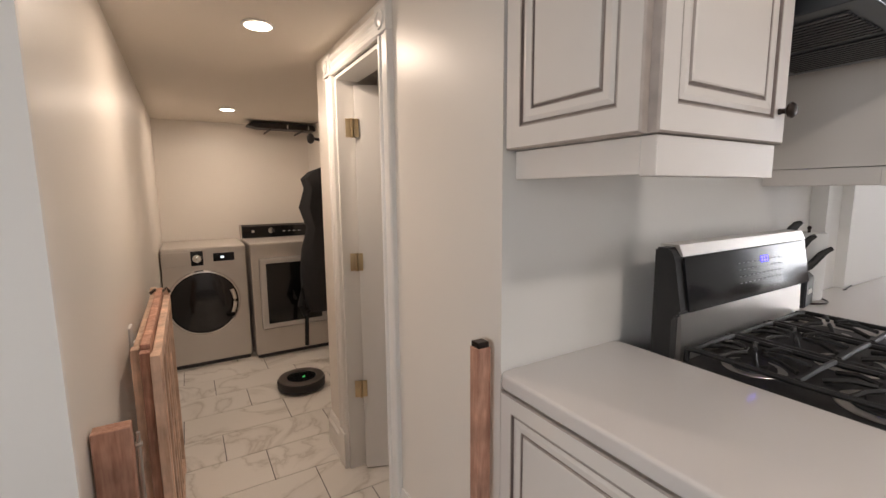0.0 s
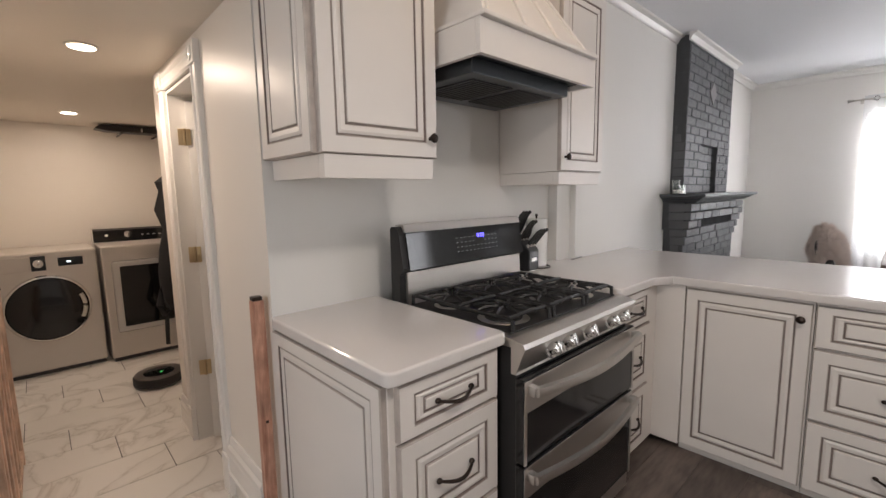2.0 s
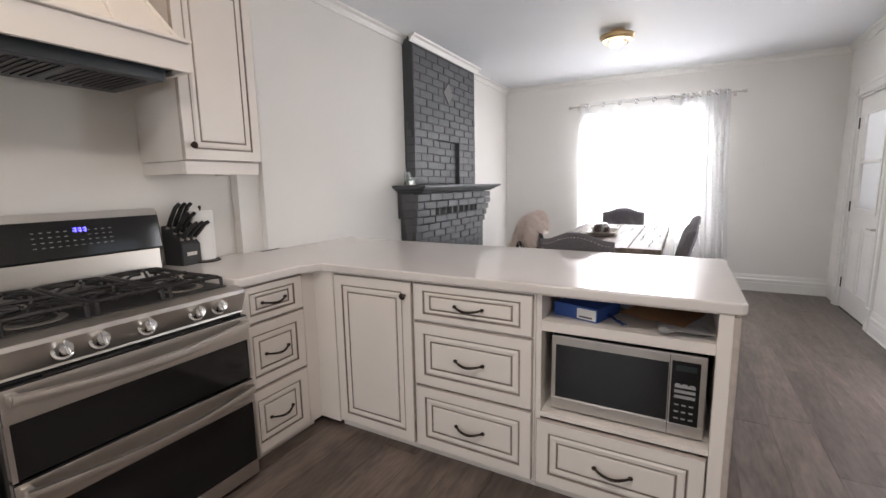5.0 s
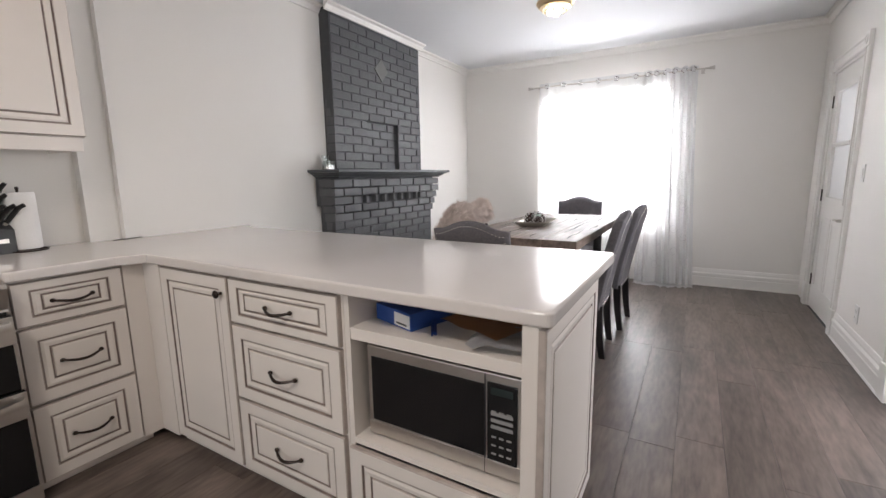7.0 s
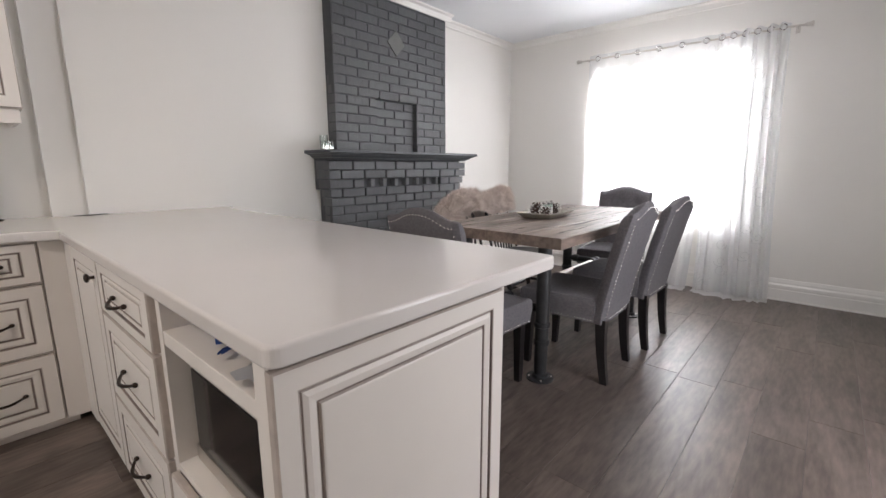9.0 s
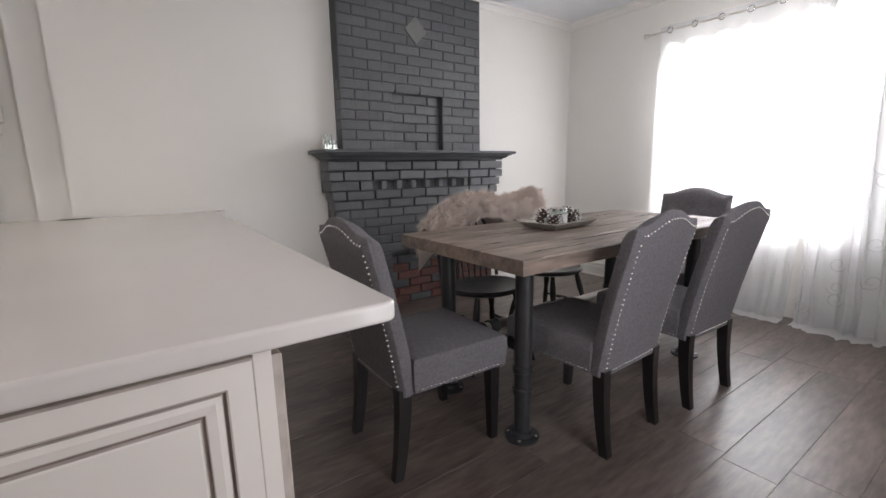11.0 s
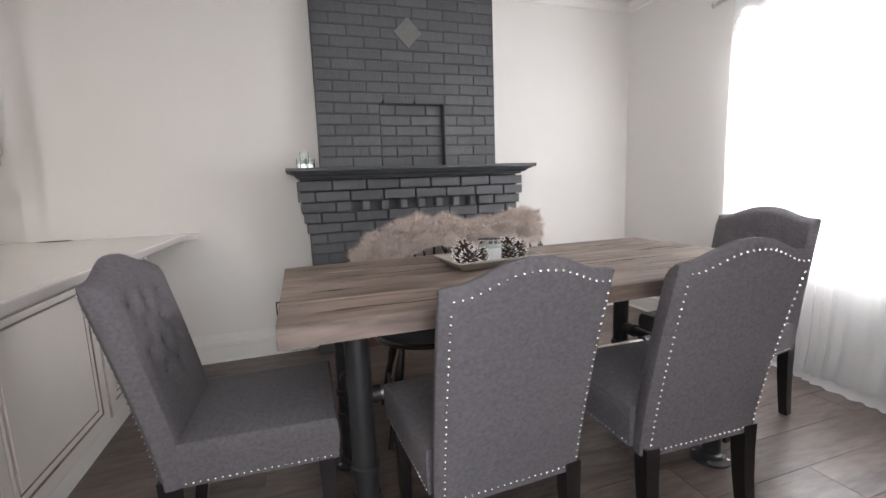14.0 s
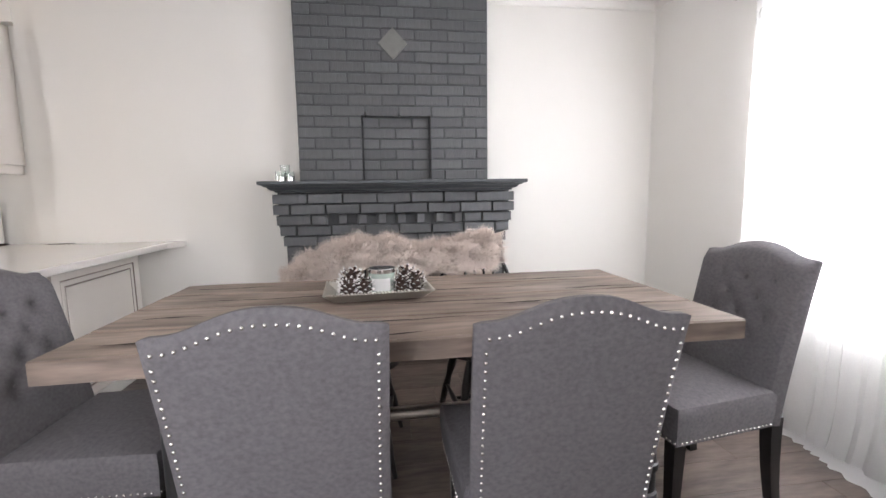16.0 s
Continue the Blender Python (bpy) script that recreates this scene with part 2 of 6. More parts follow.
S = "structure"
quick("wall_north", WALL, (5.07, 9.60, NORTH + 0.04, NORTH + 0.25, 0, CEILING), (5.22, 9.60, NORTH, NORTH + 0.04, 0, CEILING), (3.331, 5.07, KNORTH, KNORTH + 0.12, 0, CEILING), kind=S)
quick("wall_kitchen_soffit", WALL, (3.332, 5.07, NORTH + 0.03, KNORTH, 2.30, CEILING), kind=S)
quick("wall_east", WALL, (EAST, EAST + 0.2, 0.62, NORTH, 0, CEILING), (EAST, EAST + 0.2, SOUTH - 0.2, -0.68, 0, CEILING), (EAST, EAST + 0.2, -0.68, 0.62, 2.14, CEILING), (EAST, EAST + 0.2, -0.68, 0.62, 0, 0.62), kind=S)
quick("wall_south", WALL, (WEST, 2.2, SOUTH - 0.15, SOUTH, 0, CEILING), (2.2, 5.62, SOUTH - 0.15, SOUTH, 0, CEILING), (7.02, 8.19, SOUTH - 0.15, SOUTH, 0, CEILING), (5.62, 7.02, SOUTH - 0.15, SOUTH, 2.03, CEILING), (9.03, EAST, SOUTH - 0.15, SOUTH, 0, CEILING), (8.19, 9.03, SOUTH - 0.15, SOUTH, 2.03, CEILING), kind=S)
quick("wall_west", WALL, (WEST - 0.15, WEST, SOUTH - 0.15, -0.35, 0, CEILING), (WEST - 0.15, WEST, 0.95, 2.1, 0, CEILING), (WEST - 0.15, WEST, -0.35, 0.95, 0, 0.9), (WEST - 0.15, WEST, -0.35, 0.95, 2.1, CEILING), kind=S)
quick("wall_hall_west", [HALLWALL], (HALLX0 - 0.1, HALLX0, 2.02, HALLEND, HALLZ - 0.02, CEILING), kind=S)
quick("wall_kitchen_west", WALL, (WEST, HALLX0 - 0.003, 2.0, 2.12, 0, CEILING), (HALLX0 - 0.003, HALLX0 + 0.001, 2.0, 2.02, -0.12, CEILING), kind=S)
quick("wall_hall_east", [HALLWALL], (HALLX1, HALLX1 + 0.11, KNORTH + 0.12, 2.53, HALLZ, HALLTOP + 0.3), (HALLX1, HALLX1 + 0.11, 3.11, 3.42, HALLZ, HALLTOP + 0.3), (HALLX1, HALLX1 + 0.11, 2.53, 3.11, 1.905, HALLTOP + 0.3), (HALLX1 - 0.001, HALLX1 + 0.001, KNORTH, KNORTH + 0.12, HALLZ, HALLTOP + 0.3), kind=S)
quick("wall_laundry", [HALLWALL], (HALLX0 - 0.1, LAUNX + 0.1, HALLEND, HALLEND + 0.1, HALLZ - 0.02, HALLTOP + 0.3), (LAUNX, LAUNX + 0.1, 3.3, HALLEND, HALLZ - 0.02, HALLTOP + 0.3), (HALLX1 + 0.11, LAUNX, 3.30, 3.42, HALLZ, HALLTOP + 0.3), kind=S)
quick("wall_bathroom", WALL, (HALLX1 + 0.11, 4.9, 3.19, 3.298, HALLZ, HALLTOP + 0.3), (4.9, 5.0, KNORTH + 0.12, 3.3, HALLZ, HALLTOP + 0.3), kind=S)
quick("ceiling", CEIL, (WEST - 0.15, EAST + 0.2, SOUTH - 0.15, 2.12, CEILING, CEILING + 0.1), kind=S)
quick("ceiling_hall", material("warm white hall ceiling", (0.78, 0.72, 0.64), 0.6, var=0.01), (HALLX0 - 0.1, 5.0, KNORTH + 0.0, HALLEND + 0.1, HALLTOP, HALLTOP + 0.05), kind=S)
quick("wall_hall_header", WALL, (HALLX0, HALLX1, KNORTH - 0.002, KNORTH + 0.1, HALLTOP + 0.02, CEILING), kind=S)
quick("ground", material("pale outdoor ground", (0.35, 0.35, 0.34), 0.9), (-60, 80, -60, 60, -0.5, -0.42), kind=S)
quick("floor", MORTAR, (WEST - 0.15, EAST + 0.2, SOUTH - 0.15, 1.98, -0.2, -0.004), kind=S)
quick("floor_hall", MORTAR, (HALLX0 - 0.1, 5.0, 1.98, HALLEND + 0.1, HALLZ - 0.1, HALLZ - 0.004), kind=S)

# ---- kitchen units ----
def panel_front(w, h, rail=0.052, mould=0.034, thick=0.02):
    """A raised-panel front: local x across, z up, face towards -y; grooves carry the brown glaze."""
    bm = bmesh.new()
    rz, mz = (rail, mould) if h > 0.2 else (0.034, 0.021)
    # share of the rail, share of the moulding, extra, depth, material
    prof = [(0, 0, 0, 0, 0), (0, 0, 0, thick - 0.004, 2), (0, 0, 0.0035, thick, 2), (0, 0, 0.005, thick, 0), (1, 0, -0.003, thick, 0), (1, 0, 0, thick - 0.0005, 2),
            (1, 0, 0.001, thick - 0.006, 1), (1, 0, 0.0045, thick - 0.0065, 1), (1, 0, 0.0065, thick - 0.004, 2), (1, 0.35, 0.004, thick - 0.001, 0),
            (1, 0.9, 0, thick - 0.0035, 0), (1, 1, -0.0015, thick - 0.0045, 2), (1, 1, 0, thick - 0.008, 1), (1, 1, 0.0035, thick - 0.008, 1), (1, 1, 0.006, thick - 0.0035, 2), (1, 1, 0.009, thick - 0.002, 0)]
    loops = []
    for a, b, c, d, _ in prof:
        ix, iz = a * rail + b * mould + c, a * rz + b * mz + c
        loops.append([bm.verts.new(p) for p in ((ix, -d, iz), (w - ix, -d, iz), (w - ix, -d, h - iz), (ix, -d, h - iz))])
    for i, (a, b) in enumerate(zip(loops, loops[1:])):
        for k in range(4):
            f = bm.faces.new((a[k], a[(k + 1) % 4], b[(k + 1) % 4], b[k]))
            f.material_index = prof[i + 1][4]
    bm.faces.new(loops[-1])
    bm.faces.new(loops[0][::-1])
    return bm


def pull(parent, x, z, w=0.13, y=-0.022):
    bm = bmesh.new()
    pts, rad = [], []
    for i in range(13):
        u = i / 12
        pts.append((x - w / 2 + w * u, y - 0.006 - 0.024 * math.sin(math.pi * u), z - 0.010 * math.sin(math.pi * u)))
        rad.append(0.0042 + 0.0018 * math.sin(math.pi * u))
    path_tube(bm, pts, rad)
    for s in (-1, 1):
        bmesh.ops.create_uvsphere(bm, u_segments=12, v_segments=8, radius=0.009, matrix=Matrix.Translation((x + s * w / 2, y - 0.004, z)) @ Matrix.Diagonal((1.1, 0.9, 0.9, 1)))
    return part("handle", bm, BRONZE, parent, "dark bronze bow handle", smooth=True)


def knob(parent, x, z, y=-0.022):
    bm = bmesh.new()
    prof = [(0.007, 0), (0.005, 0.006), (0.006, 0.012), (0.015, 0.018), (0.0165, 0.023), (0.012, 0.028), (0.003, 0.030)]
    lathe(bm, prof, 16)
    bmesh.ops.transform(bm, matrix=Matrix.Translation((x, y, z)) @ Matrix.Rotation(radians(90), 4, "X"), verts=bm.verts)
    return part("knob", bm, BRONZE, parent, "dark bronze round knob", smooth=True)


def unit(name, m, w, d, z0, z1, fronts, label, group="kitchen units", carcass=True):
    """A cabinet unit. m: pose of its front left foot; fronts: (part name, x0, x1, z0, z1, pull or knob place)."""
    u = thing(name, m, label, "cabinet", group)
    if carcass:
        quick("body", CAB, (0, w, 0, d, z0, z1), parent=u, bevel=0.002)
    for nm, x0, x1, a, b, grip in fronts:
        f = part(nm, panel_front(x1 - x0, b - a), [CAB, GLAZE, TINT], u, m=Matrix.Translation((x0, 0, a)))
        if grip == "pull":
            pull(f, (x1 - x0) / 2, (b - a) / 2)
        elif grip:
            knob(f, *grip)
    return u


FY = 1.162
u = unit("base_cabinet", pose(3.343, FY, 0), 0.424, KNORTH - FY - 0.004, 0.03, CT - 0.042,
         [("drawer_front", 0.02, 0.405, 0.69, 0.842, "pull"), ("drawer_front", 0.02, 0.405, 0.385, 0.68, "pull"), ("drawer_front", 0.02, 0.405, 0.04, 0.375, "pull")],
         "cream glazed three-drawer base cabinet beside the range")
f = part("side_panel", panel_front(KNORTH - FY - 0.01, 0.80, rail=0.045), [CAB, GLAZE, TINT], u, m=Matrix.Translation((0, KNORTH - FY - 0.006, 0.045)) @ pose(0, 0, 0, 0, 0, -90))
quick("plinth", CAB, (0.0, 0.424, 0.01, 0.5, 0, 0.03), parent=u)
u = unit("base_cabinet", pose(4.562, FY, 0), 0.376, KNORTH - FY - 0.004, 0.03, CT - 0.042,
         [("drawer_front", 0.01, 0.37, 0.675, 0.845, "pull"), ("drawer_front", 0.01, 0.37, 0.362, 0.665, "pull"), ("drawer_front", 0.01, 0.37, 0.038, 0.352, "pull")],
         "cream glazed narrow three-drawer cabinet in the corner")
quick("plinth", CAB, (0.0, 0.42, 0.01, 0.5, 0, 0.03), parent=u)
quick("filler_panel", CAB, (0.377, 0.479, -0.012, 0.05, 0.03, CT - 0.042), (0.459, 0.479, -0.145, -0.012, 0.03, CT - 0.042), parent=u, bevel=0.002)

PX = 5.042
def pen(y):
    return pose(PX, y, 0, 0, 0, -90)


D = 0.60
u = unit("base_cabinet", pen(1.02), 0.486, D, 0.03, CT - 0.042, [("door", 0.008, 0.48, 0.042, 0.842, (0.472 - 0.034, 0.735))], "cream glazed single-door base cabinet in the peninsula")
quick("plinth", CAB, (0, 0.486, 0.012, 0.1, 0, 0.03), parent=u)
u = unit("base_cabinet", pen(0.532), 0.576, D, 0.03, CT - 0.042,
         [("drawer_front", 0.004, 0.568, 0.668, 0.842, "pull"), ("drawer_front", 0.004, 0.568, 0.356, 0.658, "pull"), ("drawer_front", 0.004, 0.568, 0.042, 0.346, "pull")],
         "cream glazed wide three-drawer cabinet in the peninsula")
quick("plinth", CAB, (0, 0.576, 0.012, 0.1, 0, 0.03), parent=u)
u = unit("microwave_cabinet", pen(-0.046), 0.654, D, 0.03, CT - 0.042, [("drawer_front", 0.01, 0.608, 0.042, 0.325, "pull")],
         "cream open cabinet with a microwave bay beside the peninsula's end", carcass=False)
for nm, bx in (("side_wall", (0, 0.022, 0, D, 0.03, CT - 0.042)), ("side_wall", (0.622, 0.654, 0, D, 0.03, CT - 0.042)), ("bay_floor", (0.022, 0.622, 0.0, D - 0.02, 0.332, 0.352)),
               ("back_wall", (0.022, 0.622, D - 0.02, D, 0.03, CT - 0.042)), ("bottom", (0.022, 0.622, 0, D - 0.02, 0.03, 0.05)), ("top_rail", (0.022, 0.622, 0, D - 0.02, CT - 0.052, CT - 0.042))):
    quick(nm, CAB, bx, parent=u, bevel=0.001)
quick("shelf", CAB, (0.022, 0.622, 0.002, D - 0.02, 0.698, 0.738), parent=u, bevel=0.002)
quick("plinth", CAB, (0, 0.654, 0.012, D, 0, 0.03), parent=u)
quick("end_post", CAB, (0.612, 0.654, -0.03, 0, 0.03, CT - 0.042), parent=u, bevel=0.002)
part("end_panel", panel_front(D + 0.03, 0.80, rail=0.045), [CAB, GLAZE, TINT], u, m=Matrix.Translation((0.654, -0.03, 0.045)) @ pose(0, 0, 0, 0, 0, 90))
u = thing("peninsula_back", pose(PX + D + 0.002, NORTH, 0), "cream panelled back of the peninsula facing the dining room", "cabinet panel")
quick("backing", CAB, (0, 0.03, -2.43, -0.004, 0.0, CT - 0.042), parent=u)
for i in range(3):
    part("back_panel", panel_front(0.78, 0.74, rail=0.06), [CAB, GLAZE, TINT], u, m=Matrix.Translation((0.03, -2.42 + i * 0.80, 0.09)) @ pose(0, 0, 0, 0, 0, 90))
quick("base_moulding", TRIM, (0.03, 0.045, -2.44, -0.02, 0, 0.085), parent=u, bevel=0.004)


def rounded(outline, r=0.03, n=6):
    """The outline with its corners rounded."""
    out = []
    m = len(outline)
    for k in range(m):
        p, a, b = Vector(outline[k]), Vector(outline[k - 1]), Vector(outline[(k + 1) % m])
        if min((a - p).length, (b - p).length) < 0.2:
            out.append(p)
            continue
        u, v = (a - p).normalized(), (b - p).normalized()
        rr = min(r, 0.4 * (a - p).length, 0.4 * (b - p).length)
        p0, p1 = p + u * rr, p + v * rr
        for i in range(n + 1):
            t = i / n
            out.append(p0 * (1 - t) ** 2 + p * 2 * t * (1 - t) + p1 * t ** 2)
    return out


def slab(name, outline, z0, z1, mat, bevel, label, category):
    pts = rounded(outline)
    m = len(pts)
    nrm = []
    for k in range(m):
        d = (pts[(k + 1) % m] - pts[k - 1]).normalized()
        nrm.append(Vector((-d.y, d.x)))
    area = sum(pts[k].x * pts[(k + 1) % m].y - pts[(k + 1) % m].x * pts[k].y for k in range(m))
    if area < 0:
        nrm = [-v for v in nrm]
    bm = bmesh.new()
    rings = []
    for ins, z in [(bevel * (1 - math.sin(a * math.pi / 8)), z0 + bevel * (1 - math.cos(a * math.pi / 8))) for a in range(5)] + [(bevel * (1 - math.cos(a * math.pi / 8)), z1 - bevel * (1 - math.sin(a * math.pi / 8))) for a in range(5)]:
        rings.append([bm.verts.new((*(p + v * ins), z)) for p, v in zip(pts, nrm)])
    for a, b in zip(rings, rings[1:]):
        for k in range(m):
            bm.faces.new((a[k], a[(k + 1) % m], b[(k + 1) % m], b[k]))
    bm.faces.new(rings[0][::-1]), bm.faces.new(rings[-1])
    return tagged(part(name, bm, mat), label, category)


slab("worktop", [(3.318, 1.122), (3.772, 1.122), (3.772, KNORTH - 0.002), (3.318, KNORTH - 0.002)], CT - 0.04, CT, QUARTZ, 0.008, "white quartz worktop over the drawers beside the range", "worktop")
slab("worktop", [(4.556, 1.122), (4.90, 1.122), (5.002, 1.07), (5.002, -0.735), (5.905, -0.735), (5.925, 1.60), (5.99, NORTH - 0.002), (5.22, NORTH - 0.002), (5.215, NORTH + 0.037), (5.068, NORTH + 0.037), (5.067, KNORTH - 0.002), (4.556, KNORTH - 0.002)],
     CT - 0.04, CT, QUARTZ, 0.008, "white quartz worktop that runs from the wall along the peninsula", "worktop")

# wall cabinets
UY = 1.472
u = unit("wall_cabinet", pose(3.352, UY, 0), 0.444, KNORTH - UY - 0.004, 1.44, 2.29, [("door", 0.0, 0.444, 1.44, 2.285, (0.409, 0.065))], "cream glazed wall cabinet above the short worktop", "wall cabinets")
part("side_panel", panel_front(KNORTH - UY - 0.006, 0.845, rail=0.05), [CAB, GLAZE, TINT], u, m=Matrix.Translation((0, KNORTH - UY - 0.006, 1.44)) @ pose(0, 0, 0, 0, 0, -90))
quick("light_rail", CAB, (0.012, 0.428, -0.012, 0.02, 1.368, 1.438), parent=u, bevel=0.002)
quick("light_rail", CAB, (0.012, 0.03, 0.02, KNORTH - UY - 0.006, 1.372, 1.438), parent=u, bevel=0.002)
quick("light_rail", CAB, (0.0305, 0.424, 0.0205, KNORTH - UY - 0.006, 1.40, 1.42), parent=u, bevel=0.002)
u = unit("wall_cabinet", pose(4.588, UY, 0), 0.412, KNORTH - UY - 0.004, 1.415, 2.29, [("door", 0.0, 0.41, 1.418, 2.285, (0.035, 0.065))], "cream glazed wall cabinet past the hood", "wall cabinets")
quick("light_rail", CAB, (0.004, 0.398, -0.008, 0.02, 1.352, 1.413), parent=u, bevel=0.002)
quick("light_rail", CAB, (0.004, 0.022, 0.02, KNORTH - UY - 0.006, 1.355, 1.413), parent=u, bevel=0.002)
quick("light_rail", CAB, (0.380, 0.398, 0.02, KNORTH - UY - 0.006, 1.355, 1.413), parent=u, bevel=0.002)
quick("light_rail", CAB, (0.0225, 0.3795, 0.0205, KNORTH - UY - 0.006, 1.39, 1.41), parent=u, bevel=0.002)

# hood
u = thing("range_hood", pose(3.818, 1.27, 1.757), "cream wooden range hood with a tapering slatted canopy", "range hood")
HW = 0.728
for bx in ((0, HW, 0, 0.02, 0, 0.11), (0, 0.02, 0.02, KNORTH - 1.275, 0, 0.11), (HW - 0.02, HW, 0.02, KNORTH - 1.275, 0, 0.11)):
    quick("band", CAB, bx, parent=u, bevel=0.002)
quick("ledge", CAB, (-0.0, HW + 0.0, -0.018, 0.2, 0.112, 0.128), parent=u, bevel=0.004)
bm = bmesh.new()
lo, hi = [(0.03, 0.012), (HW - 0.03, 0.012), (HW - 0.03, 0.5), (0.03, 0.5)], [(0.21, 0.25), (HW - 0.21, 0.25), (HW - 0.21, 0.5), (0.21, 0.5)]
a = [bm.verts.new((*p, 0.129)) for p in lo]
b = [bm.verts.new((*p, 0.53)) for p in hi]
for k in range(4):
    bm.faces.new((a[k], a[(k + 1) % 4], b[(k + 1) % 4], b[k]))
bm.faces.new(a), bm.faces.new(b)
part("canopy", bm, CAB, u)
for i in range(4):
    t = i / 3
    bm = bmesh.new()
    x0, x1 = 0.05 + t * (HW - 0.10), 0.23 + t * (HW - 0.46)
    path_tube(bm, [(x0, 0.008, 0.13), (x1, 0.246, 0.53)], 0.007, 6)
    part("batten", bm, CAB, u)
quick("liner", DARKPLASTIC, (0.021, HW - 0.021, 0.021, 0.52, 0.02, 0.026), parent=u)
bm = bmesh.new()
box(bm, 0.06, HW - 0.06, 0.09, 0.50, -0.032, 0.02, 0.004)
part("insert", bm, material("dark steel insert", (0.10, 0.11, 0.12), 0.35, 0.8), u)
for i in range(2):
    bm = bmesh.new()
    x0 = 0.12 + i * 0.27
    for k in range(10):
        box(bm, x0 + k * 0.024, x0 + k * 0.024 + 0.012, 0.14, 0.42, -0.037, -0.0325)
    part("grease_filter", bm, DARKPLASTIC, u, kind="stuff")


# range
def gas_range():
    W = 0.775
    u = thing("range", pose(3.774, 1.062, 0), "stainless steel double-oven gas range with black glass doors", "range")
    dk = BLACKMETAL
    quick("body", dk, (0.004, W - 0.004, 0.035, 0.70, 0.02, 0.845), parent=u, bevel=0.003)
    bm = bmesh.new()
    prism(bm, [(0.028, 0.762), (0.03, 0.77), (-0.002, 0.85), (0.004, 0.864), (0.05, 0.874), (0.60, 0.874), (0.60, 0.846), (0.05, 0.846), (0.05, 0.762)], "x", 0, W)
    part("cooktop", bm, STEEL, u)
    quick("burner_pan", BLACKMETAL, (0.03, W - 0.03, 0.075, 0.585, 0.8745, 0.879), parent=u, bevel=0.002)
    # burners and grates
    for bx, by, r in ((0.15, 0.20, 0.055), (0.15, 0.46, 0.042), (W / 2, 0.33, 0.05), (W - 0.15, 0.20, 0.048), (W - 0.15, 0.46, 0.04)):
        bm = bmesh.new()
        lathe(bm, [(r * 1.25, 0.879), (r * 1.2, 0.886), (r * 0.8, 0.889), (r * 0.78, 0.897), (r * 0.2, 0.899)], 20, (bx, by, 0))
        part("burner", bm, BLACKMETAL, u, smooth=True)
        bm = bmesh.new()
        lathe(bm, [(r * 1.7, 0.8795), (r * 1.66, 0.8815), (r * 1.3, 0.882)], 24, (bx, by, 0))
        part("burner_ring", bm, STEEL, u, "steel ring under a burner", smooth=True)
    third = (W - 0.07) / 3
    for g in range(3):
        bm = bmesh.new()
        x0, x1 = 0.035 + g * third + 0.004, 0.035 + (g + 1) * third - 0.004
        zz = 0.917
        for x in (x0 + 0.01, x1 - 0.01):
            path_tube(bm, [(x, 0.08, 0.88), (x, 0.082, zz - 0.004), (x, 0.11, zz), (x, 0.33, zz - 0.004), (x, 0.55, zz), (x, 0.578, zz - 0.004), (x, 0.58, 0.88)], 0.0075, 6)
        for y in (0.10, 0.33, 0.56):
            path_tube(bm, [(x0 + 0.01, y, zz), ((x0 + x1) / 2, y, zz + 0.004), (x1 - 0.01, y, zz)], 0.0075, 6)
        for y in (0.20, 0.46):
            cx = (x0 + x1) / 2
            for k in range(8):
                an = k * math.tau / 8 + math.tau / 16
                path_tube(bm, [(cx + 0.025 * math.cos(an), y + 0.025 * math.sin(an), zz + 0.006), (cx + 0.07 * math.cos(an), y + 0.07 * math.sin(an), zz + 0.008), (cx + 0.105 * math.cos(an), y + 0.115 * math.sin(an), zz - 0.004)], 0.006, 5)
        part("grate", bm, BLACKMETAL, u, "black cast iron grate", smooth=True)
    # control knobs
    tilt = Matrix.Rotation(radians(90 - 22), 4, "X")
    for kx in (0.155, 0.25, 0.39, 0.565, 0.655):
        bm = bmesh.new()
        lathe(bm, [(0.030, 0), (0.029, 0.004), (0.022, 0.006), (0.021, 0.034), (0.018, 0.040), (0.004, 0.041)], 20)
        box(bm, -0.005, 0.005, -0.021, 0.021, 0.034, 0.046, 0.002)
        bmesh.ops.transform(bm, matrix=Matrix.Translation((kx, 0.012, 0.812)) @ tilt, verts=bm.verts)
        part("control_knob", bm, CHROME, u, "round chrome control knob", smooth=True)
    # doors
    for z0, z1, hz in ((0.476, 0.752, 0.70), (0.09, 0.468, 0.415)):
        bm = bmesh.new()
        box(bm, 0, W, 0.0, 0.034, z0, z1, 0.004)
        d = part("oven_door", bm, BLACKGLASS, u, "black glass oven door")
        bm = bmesh.new()
        box(bm, 0.001, W - 0.001, -0.004, -0.0005, z1 - 0.105, z1 - 0.004, 0.001)
        box(bm, 0, 0.012, -0.004, -0.0005, z0, z1 - 0.106)
        box(bm, W - 0.012, W, -0.004, -0.0005, z0, z1 - 0.106)
        part("door_trim", bm, STEEL, d, "stainless trim")
        bm = bmesh.new()
        pts = [(0.02 + (W - 0.04) * i / 16, -0.03 - 0.028 * math.sin(math.pi * i / 16), hz + 0.02 - 0.018 * math.sin(math.pi * i / 16)) for i in range(17)]
        for s in (0,):
            rings = []
            for p in pts:
                c = Vector(p)
                rings.append([bm.verts.new(c + Vector((0, dy, dz))) for dy, dz in ((-0.010, -0.014), (-0.013, 0), (-0.010, 0.014), (0.006, 0.016), (0.006, -0.016))])
            for a, b in zip(rings, rings[1:]):
                for k in range(5):
                    bm.faces.new((a[k], a[(k + 1) % 5], b[(k + 1) % 5], b[k]))
            bm.faces.new(rings[0]), bm.faces.new(rings[-1][::-1])
